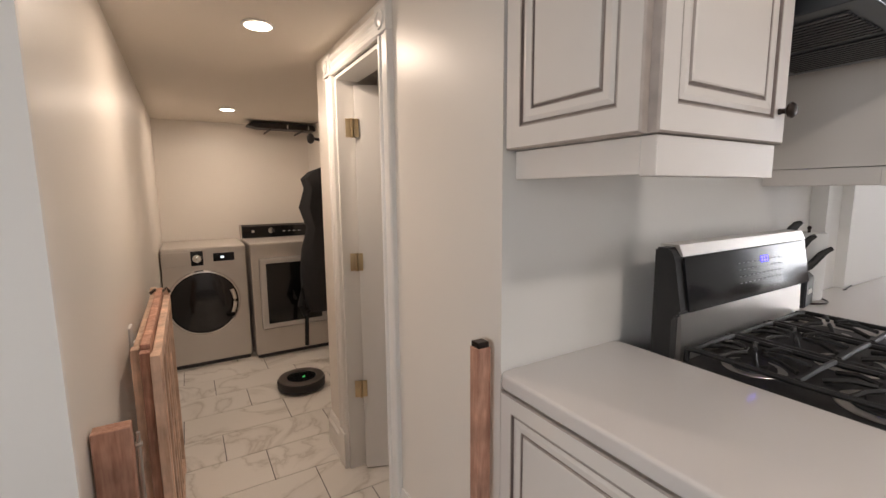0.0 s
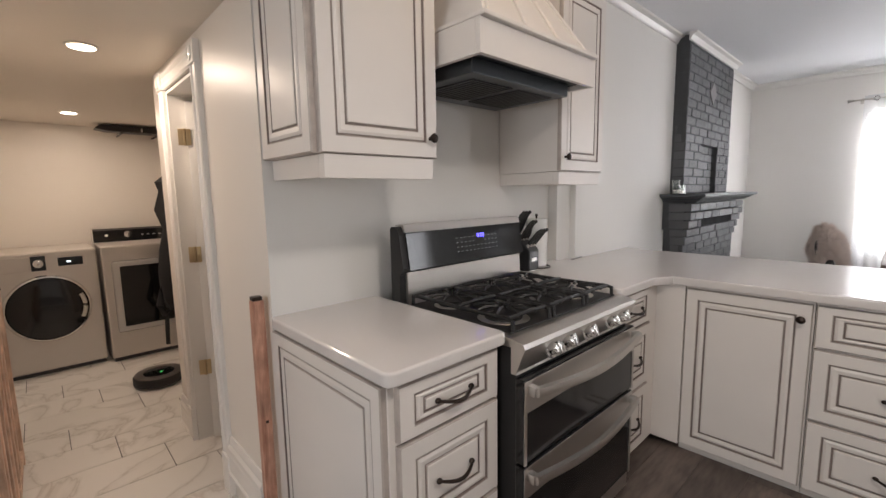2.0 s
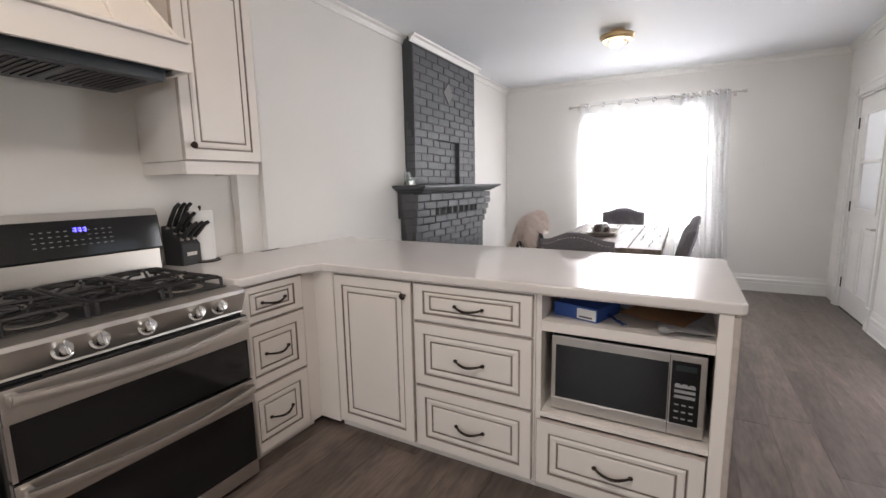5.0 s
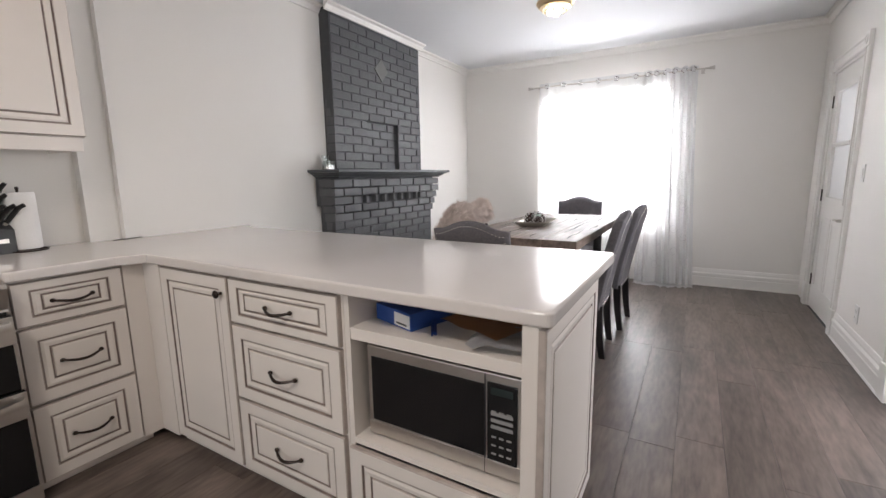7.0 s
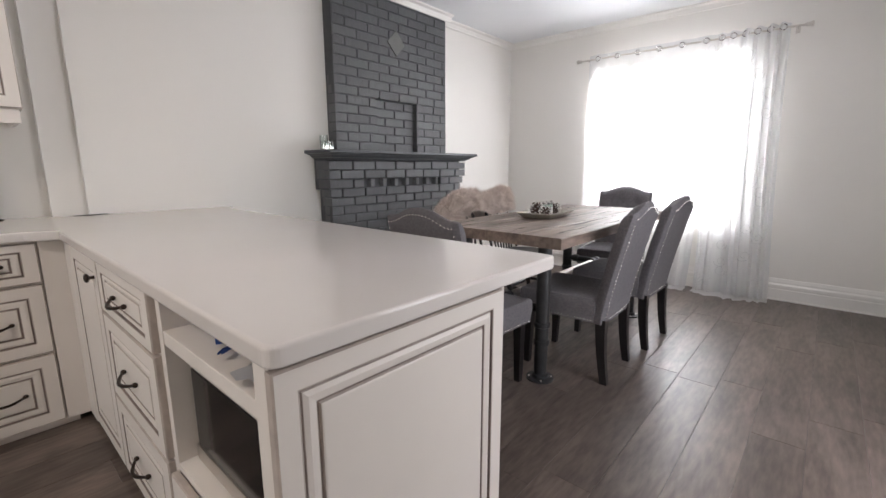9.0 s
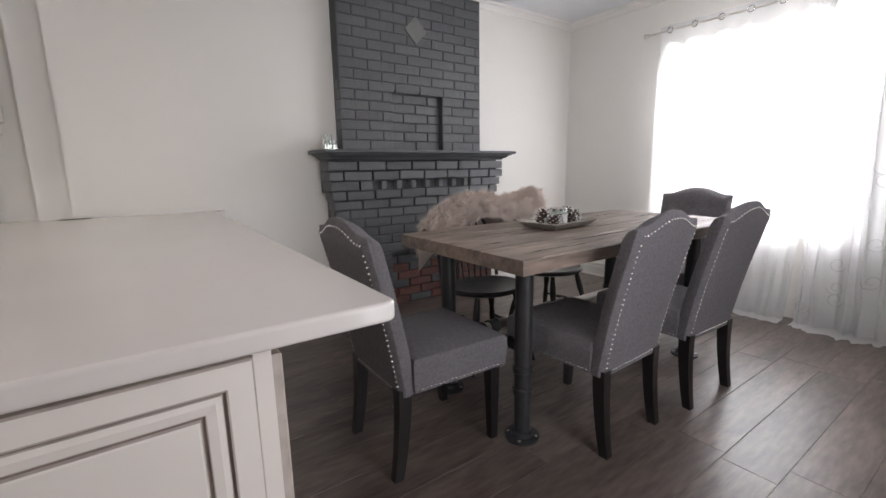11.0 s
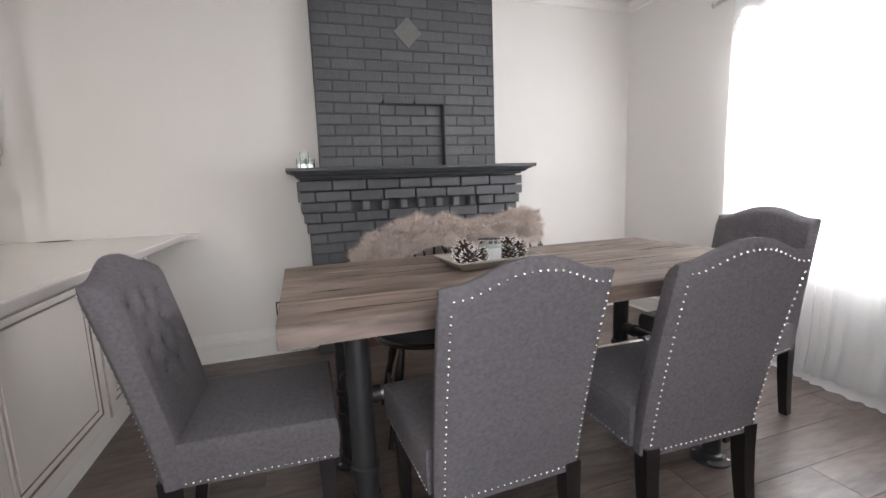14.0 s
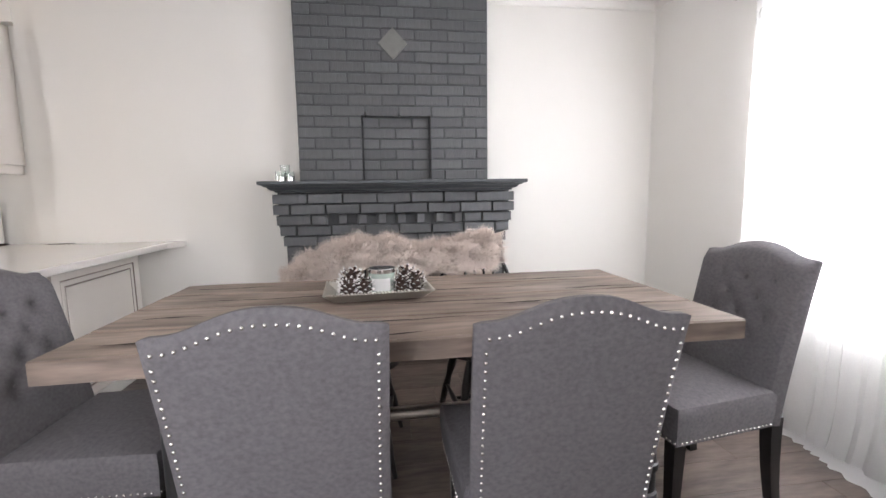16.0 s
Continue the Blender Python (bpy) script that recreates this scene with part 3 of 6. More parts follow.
        for x in (0.025, W - 0.025):
            box(bm, x - 0.012, x + 0.012, -0.03, -0.003, hz + 0.004, hz + 0.036, 0.002)
        part("door_handle", bm, STEEL, d, "curved stainless handle", smooth=True)
    for k in range(2):
        quick("vent_slot", BLACKMETAL, (0.10 + k * 0.3, 0.36 + k * 0.3, -0.0005, 0.003, 0.7535, 0.7595), parent=u)
    quick("kick_panel", STEEL, (0.002, W - 0.002, 0.006, 0.03, 0.02, 0.084), parent=u, bevel=0.002)
    # backguard
    bm = bmesh.new()
    prism(bm, [(0.60, 0.86), (0.60, 1.005), (0.575, 1.02), (0.60, 1.165), (0.615, 1.19), (0.655, 1.19), (0.655, 0.86)], "x", 0.0, W)
    bmesh.ops.bevel(bm, geom=[e for e in bm.edges if abs(e.verts[0].co.x - e.verts[1].co.x) > 0.1], offset=0.006, segments=2, affect="EDGES")
    bg = part("backguard", bm, BLACKMETAL, u, "black backguard")
    bm = bmesh.new()
    prism(bm, [(0.5995, 0.878), (0.585, 0.878), (0.590, 1.008), (0.5995, 1.008)], "x", 0.03, W - 0.012)
    part("lower_band", bm, STEEL, bg, "stainless band")
    bm = bmesh.new()
    prism(bm, [(0.5715, 1.020), (0.568, 1.020), (0.592, 1.164), (0.5955, 1.164)], "x", 0.03, W - 0.01)
    part("control_glass", bm, BLACKGLASS, bg, "black glass touch panel")
    bm = bmesh.new()
    prism(bm, [(0.592, 1.168), (0.604, 1.198), (0.656, 1.198), (0.656, 1.192), (0.615, 1.1915), (0.5995, 1.168)], "x", 0.025, W - 0.008)
    part("top_trim", bm, STEEL, bg, "stainless cap")
    slope = Matrix.Translation((0, 0.568, 1.020)) @ Matrix.Rotation(-math.atan2(0.024, 0.144), 4, "X")
    bm = bmesh.new()
    seg = {"4": "1346", "3": "12457", "7": "135"}
    for j, ch in enumerate("437"):
        for c in range(2):
            x = 0.435 + j * 0.017
            box(bm, x, x + 0.011, -0.003, -0.001, 0.103 + c * 0.010, 0.106 + c * 0.010)
            box(bm, x + 0.008, x + 0.011, -0.003, -0.001, 0.099 + c * 0.010, 0.108 + c * 0.010)
    bmesh.ops.transform(bm, matrix=slope, verts=bm.verts)
    part("clock_display", bm, emitter("blue display", (0.12, 0.10, 1.0), 5.0), bg, "small blue lit display")
    bm = bmesh.new()
    rnd = random.Random(4)
    for r in range(4):
        for c in range(11):
            if 4 < c < 7 and r > 1:
                continue
            x = 0.30 + c * 0.026
            box(bm, x, x + 0.011, -0.0025, -0.001, 0.045 + r * 0.02, 0.0475 + r * 0.02)
    bmesh.ops.transform(bm, matrix=slope, verts=bm.verts)
    part("key_legends", bm, material("grey key print", (0.25, 0.25, 0.25), 0.5), bg, "grey printed key legends")


gas_range()


# microwave
def microwave():
    u = thing("microwave", pen(-0.098) @ pose(0, 0.045, 0.352), "stainless countertop microwave with a black door in the open bay", "microwave")
    W, H = 0.545, 0.318
    quick("case", DARKPLASTIC, (0, W, 0.012, 0.42, 0.008, H), parent=u, bevel=0.003)
    quick("face", STEEL, (0, W, 0, 0.012, 0.008, H), parent=u, bevel=0.003)
    quick("door_glass", BLACKGLASS, (0.018, 0.425, -0.004, 0, 0.06, H - 0.035), parent=u, bevel=0.001)
    quick("lower_bar", STEEL, (0.004, W - 0.004, -0.006, 0, 0.012, 0.056), parent=u, bevel=0.001)
    quick("door_seam", DARKPLASTIC, (0.4275, 0.4295, -0.0065, -0.001, 0.012, H - 0.004), parent=u)
    c = quick("control_panel", BLACKGLASS, (0.435, 0.525, -0.004, 0, 0.05, H - 0.025), parent=u, bevel=0.001)
    quick("display", material("grey display", (0.02, 0.03, 0.03), 0.2), (0.447, 0.513, -0.0055, -0.004, H - 0.06, H - 0.038), parent=c)
    g = material("pale key print", (0.3, 0.3, 0.3), 0.5)
    bm = bmesh.new()
    for r in range(6):
        for k in range(3):
            if r == 3 or r == 4:
                continue
            box(bm, 0.449 + k * 0.023, 0.463 + k * 0.023, -0.0055, -0.004, 0.075 + r * 0.026, 0.080 + r * 0.026)
    part("keys", bm, g, c, kind="stuff")
    quick("key_block", g, (0.447, 0.513, -0.0052, -0.004, 0.155, 0.166), (0.447, 0.513, -0.0052, -0.004, 0.175, 0.186), (0.447, 0.513, -0.0052, -0.004, 0.195, 0.206), parent=c)
    for x in (0.04, W - 0.04):
        for y in (0.04, 0.38):
            quick("foot", DARKPLASTIC, (x - 0.012, x + 0.012, y - 0.012, y + 0.012, 0, 0.0085), parent=u)


microwave()


# ---- trim, doors, windows ----
def skirting(name, x0, y0, x1, y1, side, z=0.0, h=0.19):
    """A moulded baseboard from one point to another; side: +1 or -1, the way it stands out."""
    d = Vector((x1 - x0, y1 - y0, 0))
    bm = bmesh.new()
    prof = [(0, 0), (0.026, 0), (0.026, 0.008), (0.02, 0.015), (0.02, 0.095), (0.017, 0.105), (0.021, 0.112), (0.021, 0.135), (0.012, 0.150), (0.012, 0.162), (0.006, h), (0, h)]
    prism(bm, [(p[0] * side, p[1]) for p in prof], "x", 0, d.length)
    m = Matrix.Translation((x0, y0, z)) @ Matrix.Rotation(math.atan2(d.y, d.x), 4, "Z")
    return part(name, bm, TRIM, kind=S, m=m)


def crown(name, x0, y0, x1, y1, side, z=CEILING):
    d = Vector((x1 - x0, y1 - y0, 0))
    bm = bmesh.new()
    prof = [(0, 0), (0.06, 0), (0.056, -0.012), (0.03, -0.022), (0.016, -0.045), (0.012, -0.058), (0, -0.06)]
    prism(bm, [(p[0] * side, p[1]) for p in prof], "x", 0, d.length)
    return part(name, bm, TRIM, kind=S, m=Matrix.Translation((x0, y0, z)) @ Matrix.Rotation(math.atan2(d.y, d.x), 4, "Z"))


skirting("baseboard", PX + D + 0.05, NORTH, 6.675, NORTH, -1)
skirting("baseboard", 8.21, NORTH, EAST, NORTH, -1)
skirting("baseboard", EAST, NORTH, EAST, SOUTH, -1)
skirting("baseboard", 7.12, SOUTH, 8.10, SOUTH, 1)
skirting("baseboard", HALLX1, 2.45, HALLX1, KNORTH + 0.2, -1, z=0.0)
skirting("baseboard", HALLX1, 3.42, HALLX1, 3.21, -1, z=HALLZ)
skirting("baseboard", HALLX0, HALLEND, HALLX0, 2.03, 1, z=HALLZ)
crown("trim", 5.07, NORTH, 6.79, NORTH, -1)
crown("trim", 6.74, 1.62, 8.15, 1.62, -1)
crown("trim", 8.10, NORTH, EAST, NORTH, -1)
crown("trim", EAST, NORTH, EAST, SOUTH, -1)
crown("trim", WEST, SOUTH, EAST, SOUTH, 1)
quick("step_edge", TRIM, (HALLX0 + 0.001, HALLX1 - 0.001, 1.981, 1.995, HALLZ, -0.001), kind=S, bevel=0.003)


def casing(parent, x0, x1, z0, top, w=0.095, mould=True):
    """Side and head casings round an opening, facing local -y."""
    for x in (x0 - w, x1):
        bm = bmesh.new()
        prism(bm, [(x, 0), (x, -0.016), (x + 0.008, -0.022), (x + 0.02, -0.022), (x + 0.026, -0.014), (x + w / 2 - 0.01, -0.018), (x + w / 2 + 0.01, -0.018), (x + w - 0.026, -0.014), (x + w - 0.02, -0.022), (x + w - 0.008, -0.022), (x + w, -0.016), (x + w, 0)], "z", z0 + 0.2, top)
        part("side_casing", bm, TRIM, parent)
        quick("plinth_block", TRIM, (x - 0.003, x + w + 0.003, -0.027, 0, z0, z0 + 0.2), parent=parent, bevel=0.004)
        b = quick("corner_block", TRIM, (x - 0.004, x + w + 0.004, -0.028, 0, top, top + w + 0.006), parent=parent, bevel=0.003)
        bm = bmesh.new()
        lathe(bm, [(0.034, 0), (0.032, 0.005), (0.026, 0.005), (0.022, 0.001), (0.014, 0.003), (0.003, 0.006)], 20)
        bmesh.ops.transform(bm, matrix=Matrix.Translation((x + w / 2, -0.028, top + w / 2)) @ Matrix.Rotation(radians(90), 4, "X"), verts=bm.verts)
        part("rosette", bm, TRIM, b, smooth=True)
    bm = bmesh.new()
    prism(bm, [(0, top), (-0.016, top), (-0.022, top + 0.01), (-0.022, top + 0.022), (-0.014, top + 0.03), (-0.018, top + w / 2), (-0.014, top + w - 0.03), (-0.022, top + w - 0.02), (-0.022, top + w - 0.008), (-0.016, top + w), (0, top + w)], "x", x0, x1)
    part("head_casing", bm, TRIM, parent)


# hall door, open into the room behind
u = thing("door_1", pose(HALLX1, 2.53, 0, 0, 0, -90), "white door standing open off the tiled hall, brass hinges", "door")
u["kind"] = S
casing(u, -0.58, 0.0, HALLZ, 1.895, 0.09)
quick("jamb", TRIM, (-0.58, -0.565, 0.0, 0.11, HALLZ, 1.89), (-0.015, 0.0, 0.0, 0.11, HALLZ, 1.89), (-0.565, -0.015, 0.0, 0.11, 1.875, 1.89), parent=u)
leaf = thing("door_leaf", pose(HALLX1 + 0.06, 3.055, 0, 0, 0, -22), "", "")
lf = part("leaf", box(bmesh.new(), 0.012, 0.56, -0.0, 0.036, HALLZ + 0.01, 1.85, 0.002), TRIM, leaf)
for z in (0.335, 1.0, 1.65):
    bm = bmesh.new()
    tube(bm, (0, -0.006, z - 0.045), (0, -0.006, z + 0.045), 0.007)
    box(bm, -0.032, 0, -0.005, -0.001, z - 0.044, z + 0.044, 0.001)
    box(bm, 0, 0.03, -0.005, -0.001, z - 0.044, z + 0.044, 0.001)
    part("hinge", bm, BRASS, leaf, "satin brass hinge", smooth=True)
tagged(leaf, "plain white door leaf open on three brass hinges", "door")

# glazed door in the south wall
u = thing("door_2", pose(9.03, SOUTH, 0, 0, 0, 180) @ Matrix.Diagonal((0.875, 1, 1, 1)), "white door with an upper window, closed, beside the dining corner", "door")
u["kind"] = S
casing(u, 0, 0.96, 0, 2.03, 0.095)
quick("jamb", TRIM, (0, 0.02, -0.0, 0.15, 0, 2.03), (0.94, 0.96, 0, 0.15, 0, 2.03), (0.02, 0.94, 0, 0.15, 2.01, 2.03), parent=u)
lf = quick("leaf", TRIM, (0.024, 0.936, 0.012, 0.05, 0.008, 0.95), (0.024, 0.17, 0.012, 0.05, 0.95, 1.87), (0.79, 0.936, 0.012, 0.05, 0.95, 1.87), (0.024, 0.936, 0.012, 0.05, 1.87, 2.005), parent=u)
quick("sash", TRIM, (0.17, 0.20, 0.004, 0.045, 0.95, 1.87), (0.76, 0.79, 0.004, 0.045, 0.95, 1.87), (0.20, 0.76, 0.004, 0.045, 0.95, 0.99), (0.20, 0.76, 0.004, 0.045, 1.84, 1.87), (0.20, 0.76, 0.0, 0.045, 1.40, 1.43), parent=lf, bevel=0.002)
FROST = bpy.data.materials.new("frosted glass")
FROST.use_nodes = True
_b = FROST.node_tree.nodes["Principled BSDF"]
_b.inputs["Base Color"].default_value = (0.8, 0.8, 0.8, 1)
_b.inputs["Roughness"].default_value = 0.35
_b.inputs["Transmission Weight"].default_value = 0.9
for z0, z1 in ((0.99, 1.40), (1.43, 1.84)):
    g = quick("pane", FROST, (0.20, 0.76, 0.026, 0.030, z0, z1), parent=lf)
    g.visible_shadow = False
for x0 in (0.12, 0.50):
    part("raised_panel", panel_front(0.34, 0.62, rail=0.02), [TRIM, TRIM, TRIM], lf, m=Matrix.Translation((x0, 0.0285, 0.2)))
bm = bmesh.new()
lathe(bm, [(0.026, 0), (0.026, 0.008), (0.012, 0.012), (0.010, 0.045), (0.004, 0.048)], 16)
bmesh.ops.transform(bm, matrix=Matrix.Translation((0.87, 0.012, 0.84)) @ Matrix.Rotation(radians(90), 4, "X"), verts=bm.verts)
path_tube(bm, [(0.87, -0.03, 0.84), (0.83, -0.034, 0.842), (0.76, -0.030, 0.838)], 0.008)
part("lever_handle", bm, STEEL, lf, "brushed steel lever handle", smooth=True)
for z in (0.25, 1.0, 1.78):
    quick("hinge", BRONZE, (0.008, 0.034, 0.002, 0.011, z - 0.05, z + 0.05), parent=lf, bevel=0.002)

# dining window
u = thing("window_1", pose(EAST, 0.62, 0.62, 0, 0, -90), "white framed window behind sheer curtains", "window")
u["kind"] = S
quick("window_frame", TRIM, (0, 0.05, 0.06, 0.14, 0, 1.52), (1.25, 1.30, 0.06, 0.14, 0, 1.52), (0.05, 1.25, 0.06, 0.14, 0, 0.05), (0.05, 1.25, 0.06, 0.14, 1.47, 1.52), (0.05, 1.25, 0.07, 0.13, 0.74, 0.78), parent=u)
quick("window_sill", TRIM, (-0.04, 1.34, -0.035, 0.06, -0.03, -0.002), parent=u, bevel=0.004)
GLASS = bpy.data.materials.new("window glass")
GLASS.use_nodes = True
_n = GLASS.node_tree.nodes
_l = GLASS.node_tree.links
_t, _g, _m = _n.new("ShaderNodeBsdfTransparent"), _n.new("ShaderNodeBsdfGlossy"), _n.new("ShaderNodeMixShader")
_g.inputs["Roughness"].default_value = 0.02
_m.inputs[0].default_value = 0.06
_l.new(_t.outputs[0], _m.inputs[1]), _l.new(_g.outputs[0], _m.inputs[2]), _l.new(_m.outputs[0], _n["Material Output"].inputs[0])
for z0, z1 in ((0.05, 0.74), (0.78, 1.47)):
    quick("pane", GLASS, (0.05, 1.25, 0.098, 0.102, z0, z1), parent=u)
# Only the casing is known; the unseen glazed leaves are added for the fill light.
u = thing("door_3", pose(7.02, SOUTH, 0, 0, 0, 180), "white cased doorway behind the walk, its glazed leaves added to admit light", "door")
u["kind"] = S
casing(u, 0, 1.4, 0, 2.03, 0.095)
for k in range(2):
    x0 = 0.004 + 0.698 * k
    lf = quick("leaf", TRIM, (x0, x0 + 0.08, 0.06, 0.10, 0.01, 2.02), (x0 + 0.612, x0 + 0.692, 0.06, 0.10, 0.01, 2.02), (x0 + 0.08, x0 + 0.612, 0.06, 0.10, 0.01, 0.16), (x0 + 0.08, x0 + 0.612, 0.06, 0.10, 1.93, 2.02), parent=u)
    g = quick("pane", GLASS, (x0 + 0.08, x0 + 0.612, 0.078, 0.082, 0.16, 1.93), parent=lf)
    g.visible_shadow = False
# Unseen window, added only as a home for the west fill.
u = thing("window_3", pose(WEST, -0.35, 0.9, 0, 0, 90), "unseen white framed window added at the kitchen's far end", "window")
u["kind"] = S
quick("window_frame", TRIM, (0, 0.05, 0.04, 0.1, 0, 1.2), (1.25, 1.3, 0.04, 0.1, 0, 1.2), (0.05, 1.25, 0.04, 0.1, 0, 0.05), (0.05, 1.25, 0.04, 0.1, 1.15, 1.2), parent=u)
# Added walls behind door_2 that block the bright backdrop and keep its panes dim.
quick("wall_porch", material("grey beige pane screen", (0.17, 0.145, 0.13), 0.8), (7.6, 12.5, SOUTH - 1.0, SOUTH - 0.9, -0.4, 2.6), (12.4, 12.5, SOUTH - 0.9, SOUTH - 0.16, -0.4, 2.6), kind=S)
quick("backdrop", emitter("bright overcast sky", (1, 1, 1), 2.6), (16, 16.1, -9, 9, -0.4, 9), kind=S)


# curtains
def curtain_material(name, clear):
    m = bpy.data.materials.new(name)
    m.use_nodes = True
    n, l = m.node_tree.nodes, m.node_tree.links
    n.remove(n["Principled BSDF"])
    tr, tl, df = n.new("ShaderNodeBsdfTransparent"), n.new("ShaderNodeBsdfTranslucent"), n.new("ShaderNodeBsdfDiffuse")
    for s in (tl, df):
        s.inputs[0].default_value = (0.88, 0.88, 0.88, 1)
    a, b = n.new("ShaderNodeMixShader"), n.new("ShaderNodeMixShader")
    wv = n.new("ShaderNodeTexNoise")
    wv.inputs["Scale"].default_value = 300
    mr = n.new("ShaderNodeMapRange")
    mr.inputs["To Min"].default_value, mr.inputs["To Max"].default_value = 1 - clear - 0.08, 1 - clear + 0.08
    l.new(wv.outputs["Fac"], mr.inputs[0])
    a.inputs[0].default_value = 0.5
    l.new(tl.outputs[0], a.inputs[1]), l.new(df.outputs[0], a.inputs[2])
    l.new(mr.outputs[0], b.inputs[0])
    l.new(tr.outputs[0], b.inputs[1]), l.new(a.outputs[0], b.inputs[2])
    l.new(b.outputs[0], n["Material Output"].inputs[0])
    return m


SHEER = curtain_material("white sheer voile", 0.24)
DRAPE = curtain_material("gathered white voile", 0.2)
THREAD = curtain_material("grey embroidery thread", 0.1)
for _s in THREAD.node_tree.nodes:
    if _s.type in ("BSDF_TRANSLUCENT", "BSDF_DIFFUSE"):
        _s.inputs[0].default_value = (0.6, 0.6, 0.61, 1)


def curtain(y0, y1, b0, b1, folds, depth, puddle, seed, label, cloth, scrolls, places):
    """A hanging sheer from y0 to y1 at the rod and from b0 to b1 at the floor."""
    u = thing("curtain", pose(9.30, 0, 0), label, "curtain", "sheer curtains")
    rnd = random.Random(seed)
    ph = [rnd.uniform(0, 6) for _ in range(4)]

    def at(s, v):
        """s across, v from 0 at the top to 1 at the floor and on over it."""
        y = y0 + (y1 - y0) * s + (b0 + (b1 - b0) * s - y0 - (y1 - y0) * s) * min(v, 1) ** 1.5
        w = depth * (0.75 + 0.4 * math.sin(3 * s + ph[1])) * (1 - 0.15 * min(v, 1))
        s = s + (0.05 * math.sin(7 * s + ph[2]) + 0.03 * math.sin(17 * s + ph[3])) * (0.3 + 0.7 * min(v, 1))
        x = w * math.sin(folds * math.tau * s + ph[0] + 0.5 * math.sin(2.5 * v + ph[2]) * min(v, 1)) + 0.012 * math.sin(folds * 2.3 * math.tau * s + ph[3]) * min(v, 1)
        z = 2.275 - 2.27 * min(v, 1)
        if v > 1:
            x -= (v - 1) * puddle * (1 + 0.25 * math.sin(5 * s + ph[1]) + 0.08 * math.sin(folds * math.tau * s + ph[0]))
            z = 0.006 + 0.02 * abs(math.sin(folds * math.tau * s + 20 * (v - 1))) * (1.4 - v)
        elif v > 0.93:
            x -= 0.03 * (v - 0.93) / 0.07
        return Vector((x, y, z))
    bm = bmesh.new()
    ns, nv = int(folds * 12), 30
    rows = [[bm.verts.new(at(i / ns, min(v / 24, 1) + max(0, v - 24) / 6 * 0.4)) for i in range(ns + 1)] for v in range(nv + 1)]
    for r, q in zip(rows, rows[1:]):
        for k in range(ns):
            bm.faces.new((r[k], r[k + 1], q[k + 1], q[k]))
    part("panel", bm, cloth, u, "sheer white voile", smooth=True)
    for k in range(max(3, int(folds))):
        s = (k + 0.5) / max(3, int(folds))
        p = at(s, 0.03)
        bm = bmesh.new()
        pts = [(p.x - 0.0, p.y + 0.022 * math.cos(a * math.tau / 14), 2.235 + 0.022 * math.sin(a * math.tau / 14)) for a in range(15)]
        path_tube(bm, pts, 0.0045, 6)
        part("grommet", bm, CHROME, u, "chrome grommet ring", smooth=True)
    sp = []
    for k in range(scrolls):
        s, v = rnd.choice(places) + rnd.uniform(-0.02, 0.02), 0.05 + 0.93 * k / scrolls
        dirn = rnd.choice((-1, 1))
        bm = bmesh.new()
        pts = []
        for j in range(22):
            a = j / 21 * math.tau * 1.3
            r = 0.042 * (1 - 0.7 * j / 21)
            ds, dv = dirn * r * math.cos(a) / max(0.2, abs(y1 - y0)), (r * math.sin(a) * 1.3) / 2.27
            pts.append(at(min(0.995, max(0.005, s + ds)), min(0.99, max(0.01, v + dv))) + Vector((-0.004, 0, 0)))
        path_tube(bm, pts, 0.002, 4)
        part("embroidered_scroll", bm, THREAD, u, "faint grey embroidered scroll")
    return u


curtain(0.70, -0.46, 0.68, -0.40, 6, 0.022, 0.28, 3, "wide white sheer curtain panel that pools on the floor", SHEER, 24, (0.03, 0.07, 0.12, 0.05, 0.97))
curtain(-0.44, -0.94, -0.46, -1.04, 6, 0.042, 0.34, 8, "gathered white sheer curtain with faint scrollwork", DRAPE, 26, (0.06, 0.2, 0.36, 0.5, 0.66, 0.82, 0.95))
u = thing("curtain_rod", pose(9.30, 0, 2.235), "thin brushed steel curtain rod over the window", "curtain rod")
bm = bmesh.new()
tube(bm, (0, 0.78, 0), (0, -1.03, 0), 0.008, n=12)
part("rod", bm, STEEL, u, smooth=True)
for y in (0.72, -0.98):
    bm = bmesh.new()
    path_tube(bm, [(0, y, 0), (0.06, y, 0), (EAST - 9.30 - 0.001, y, 0)], 0.006)
    box(bm, EAST - 9.30 - 0.008, EAST - 9.30 - 0.001, y - 0.015, y + 0.015, -0.03, 0.03)
    part("bracket", bm, STEEL, u)
for y, s in ((0.78, 1), (-1.03, -1)):
    bm = bmesh.new()
    lathe(bm, [(0.008, 0), (0.014, 0.006), (0.014, 0.03), (0.019, 0.036), (0.019, 0.05), (0.004, 0.054)], 14)
    bmesh.ops.transform(bm, matrix=Matrix.Translation((0, y, 0)) @ Matrix.Rotation(radians(-90 * s), 4, "X"), verts=bm.verts)
    part("finial", bm, STEEL, u, smooth=True)


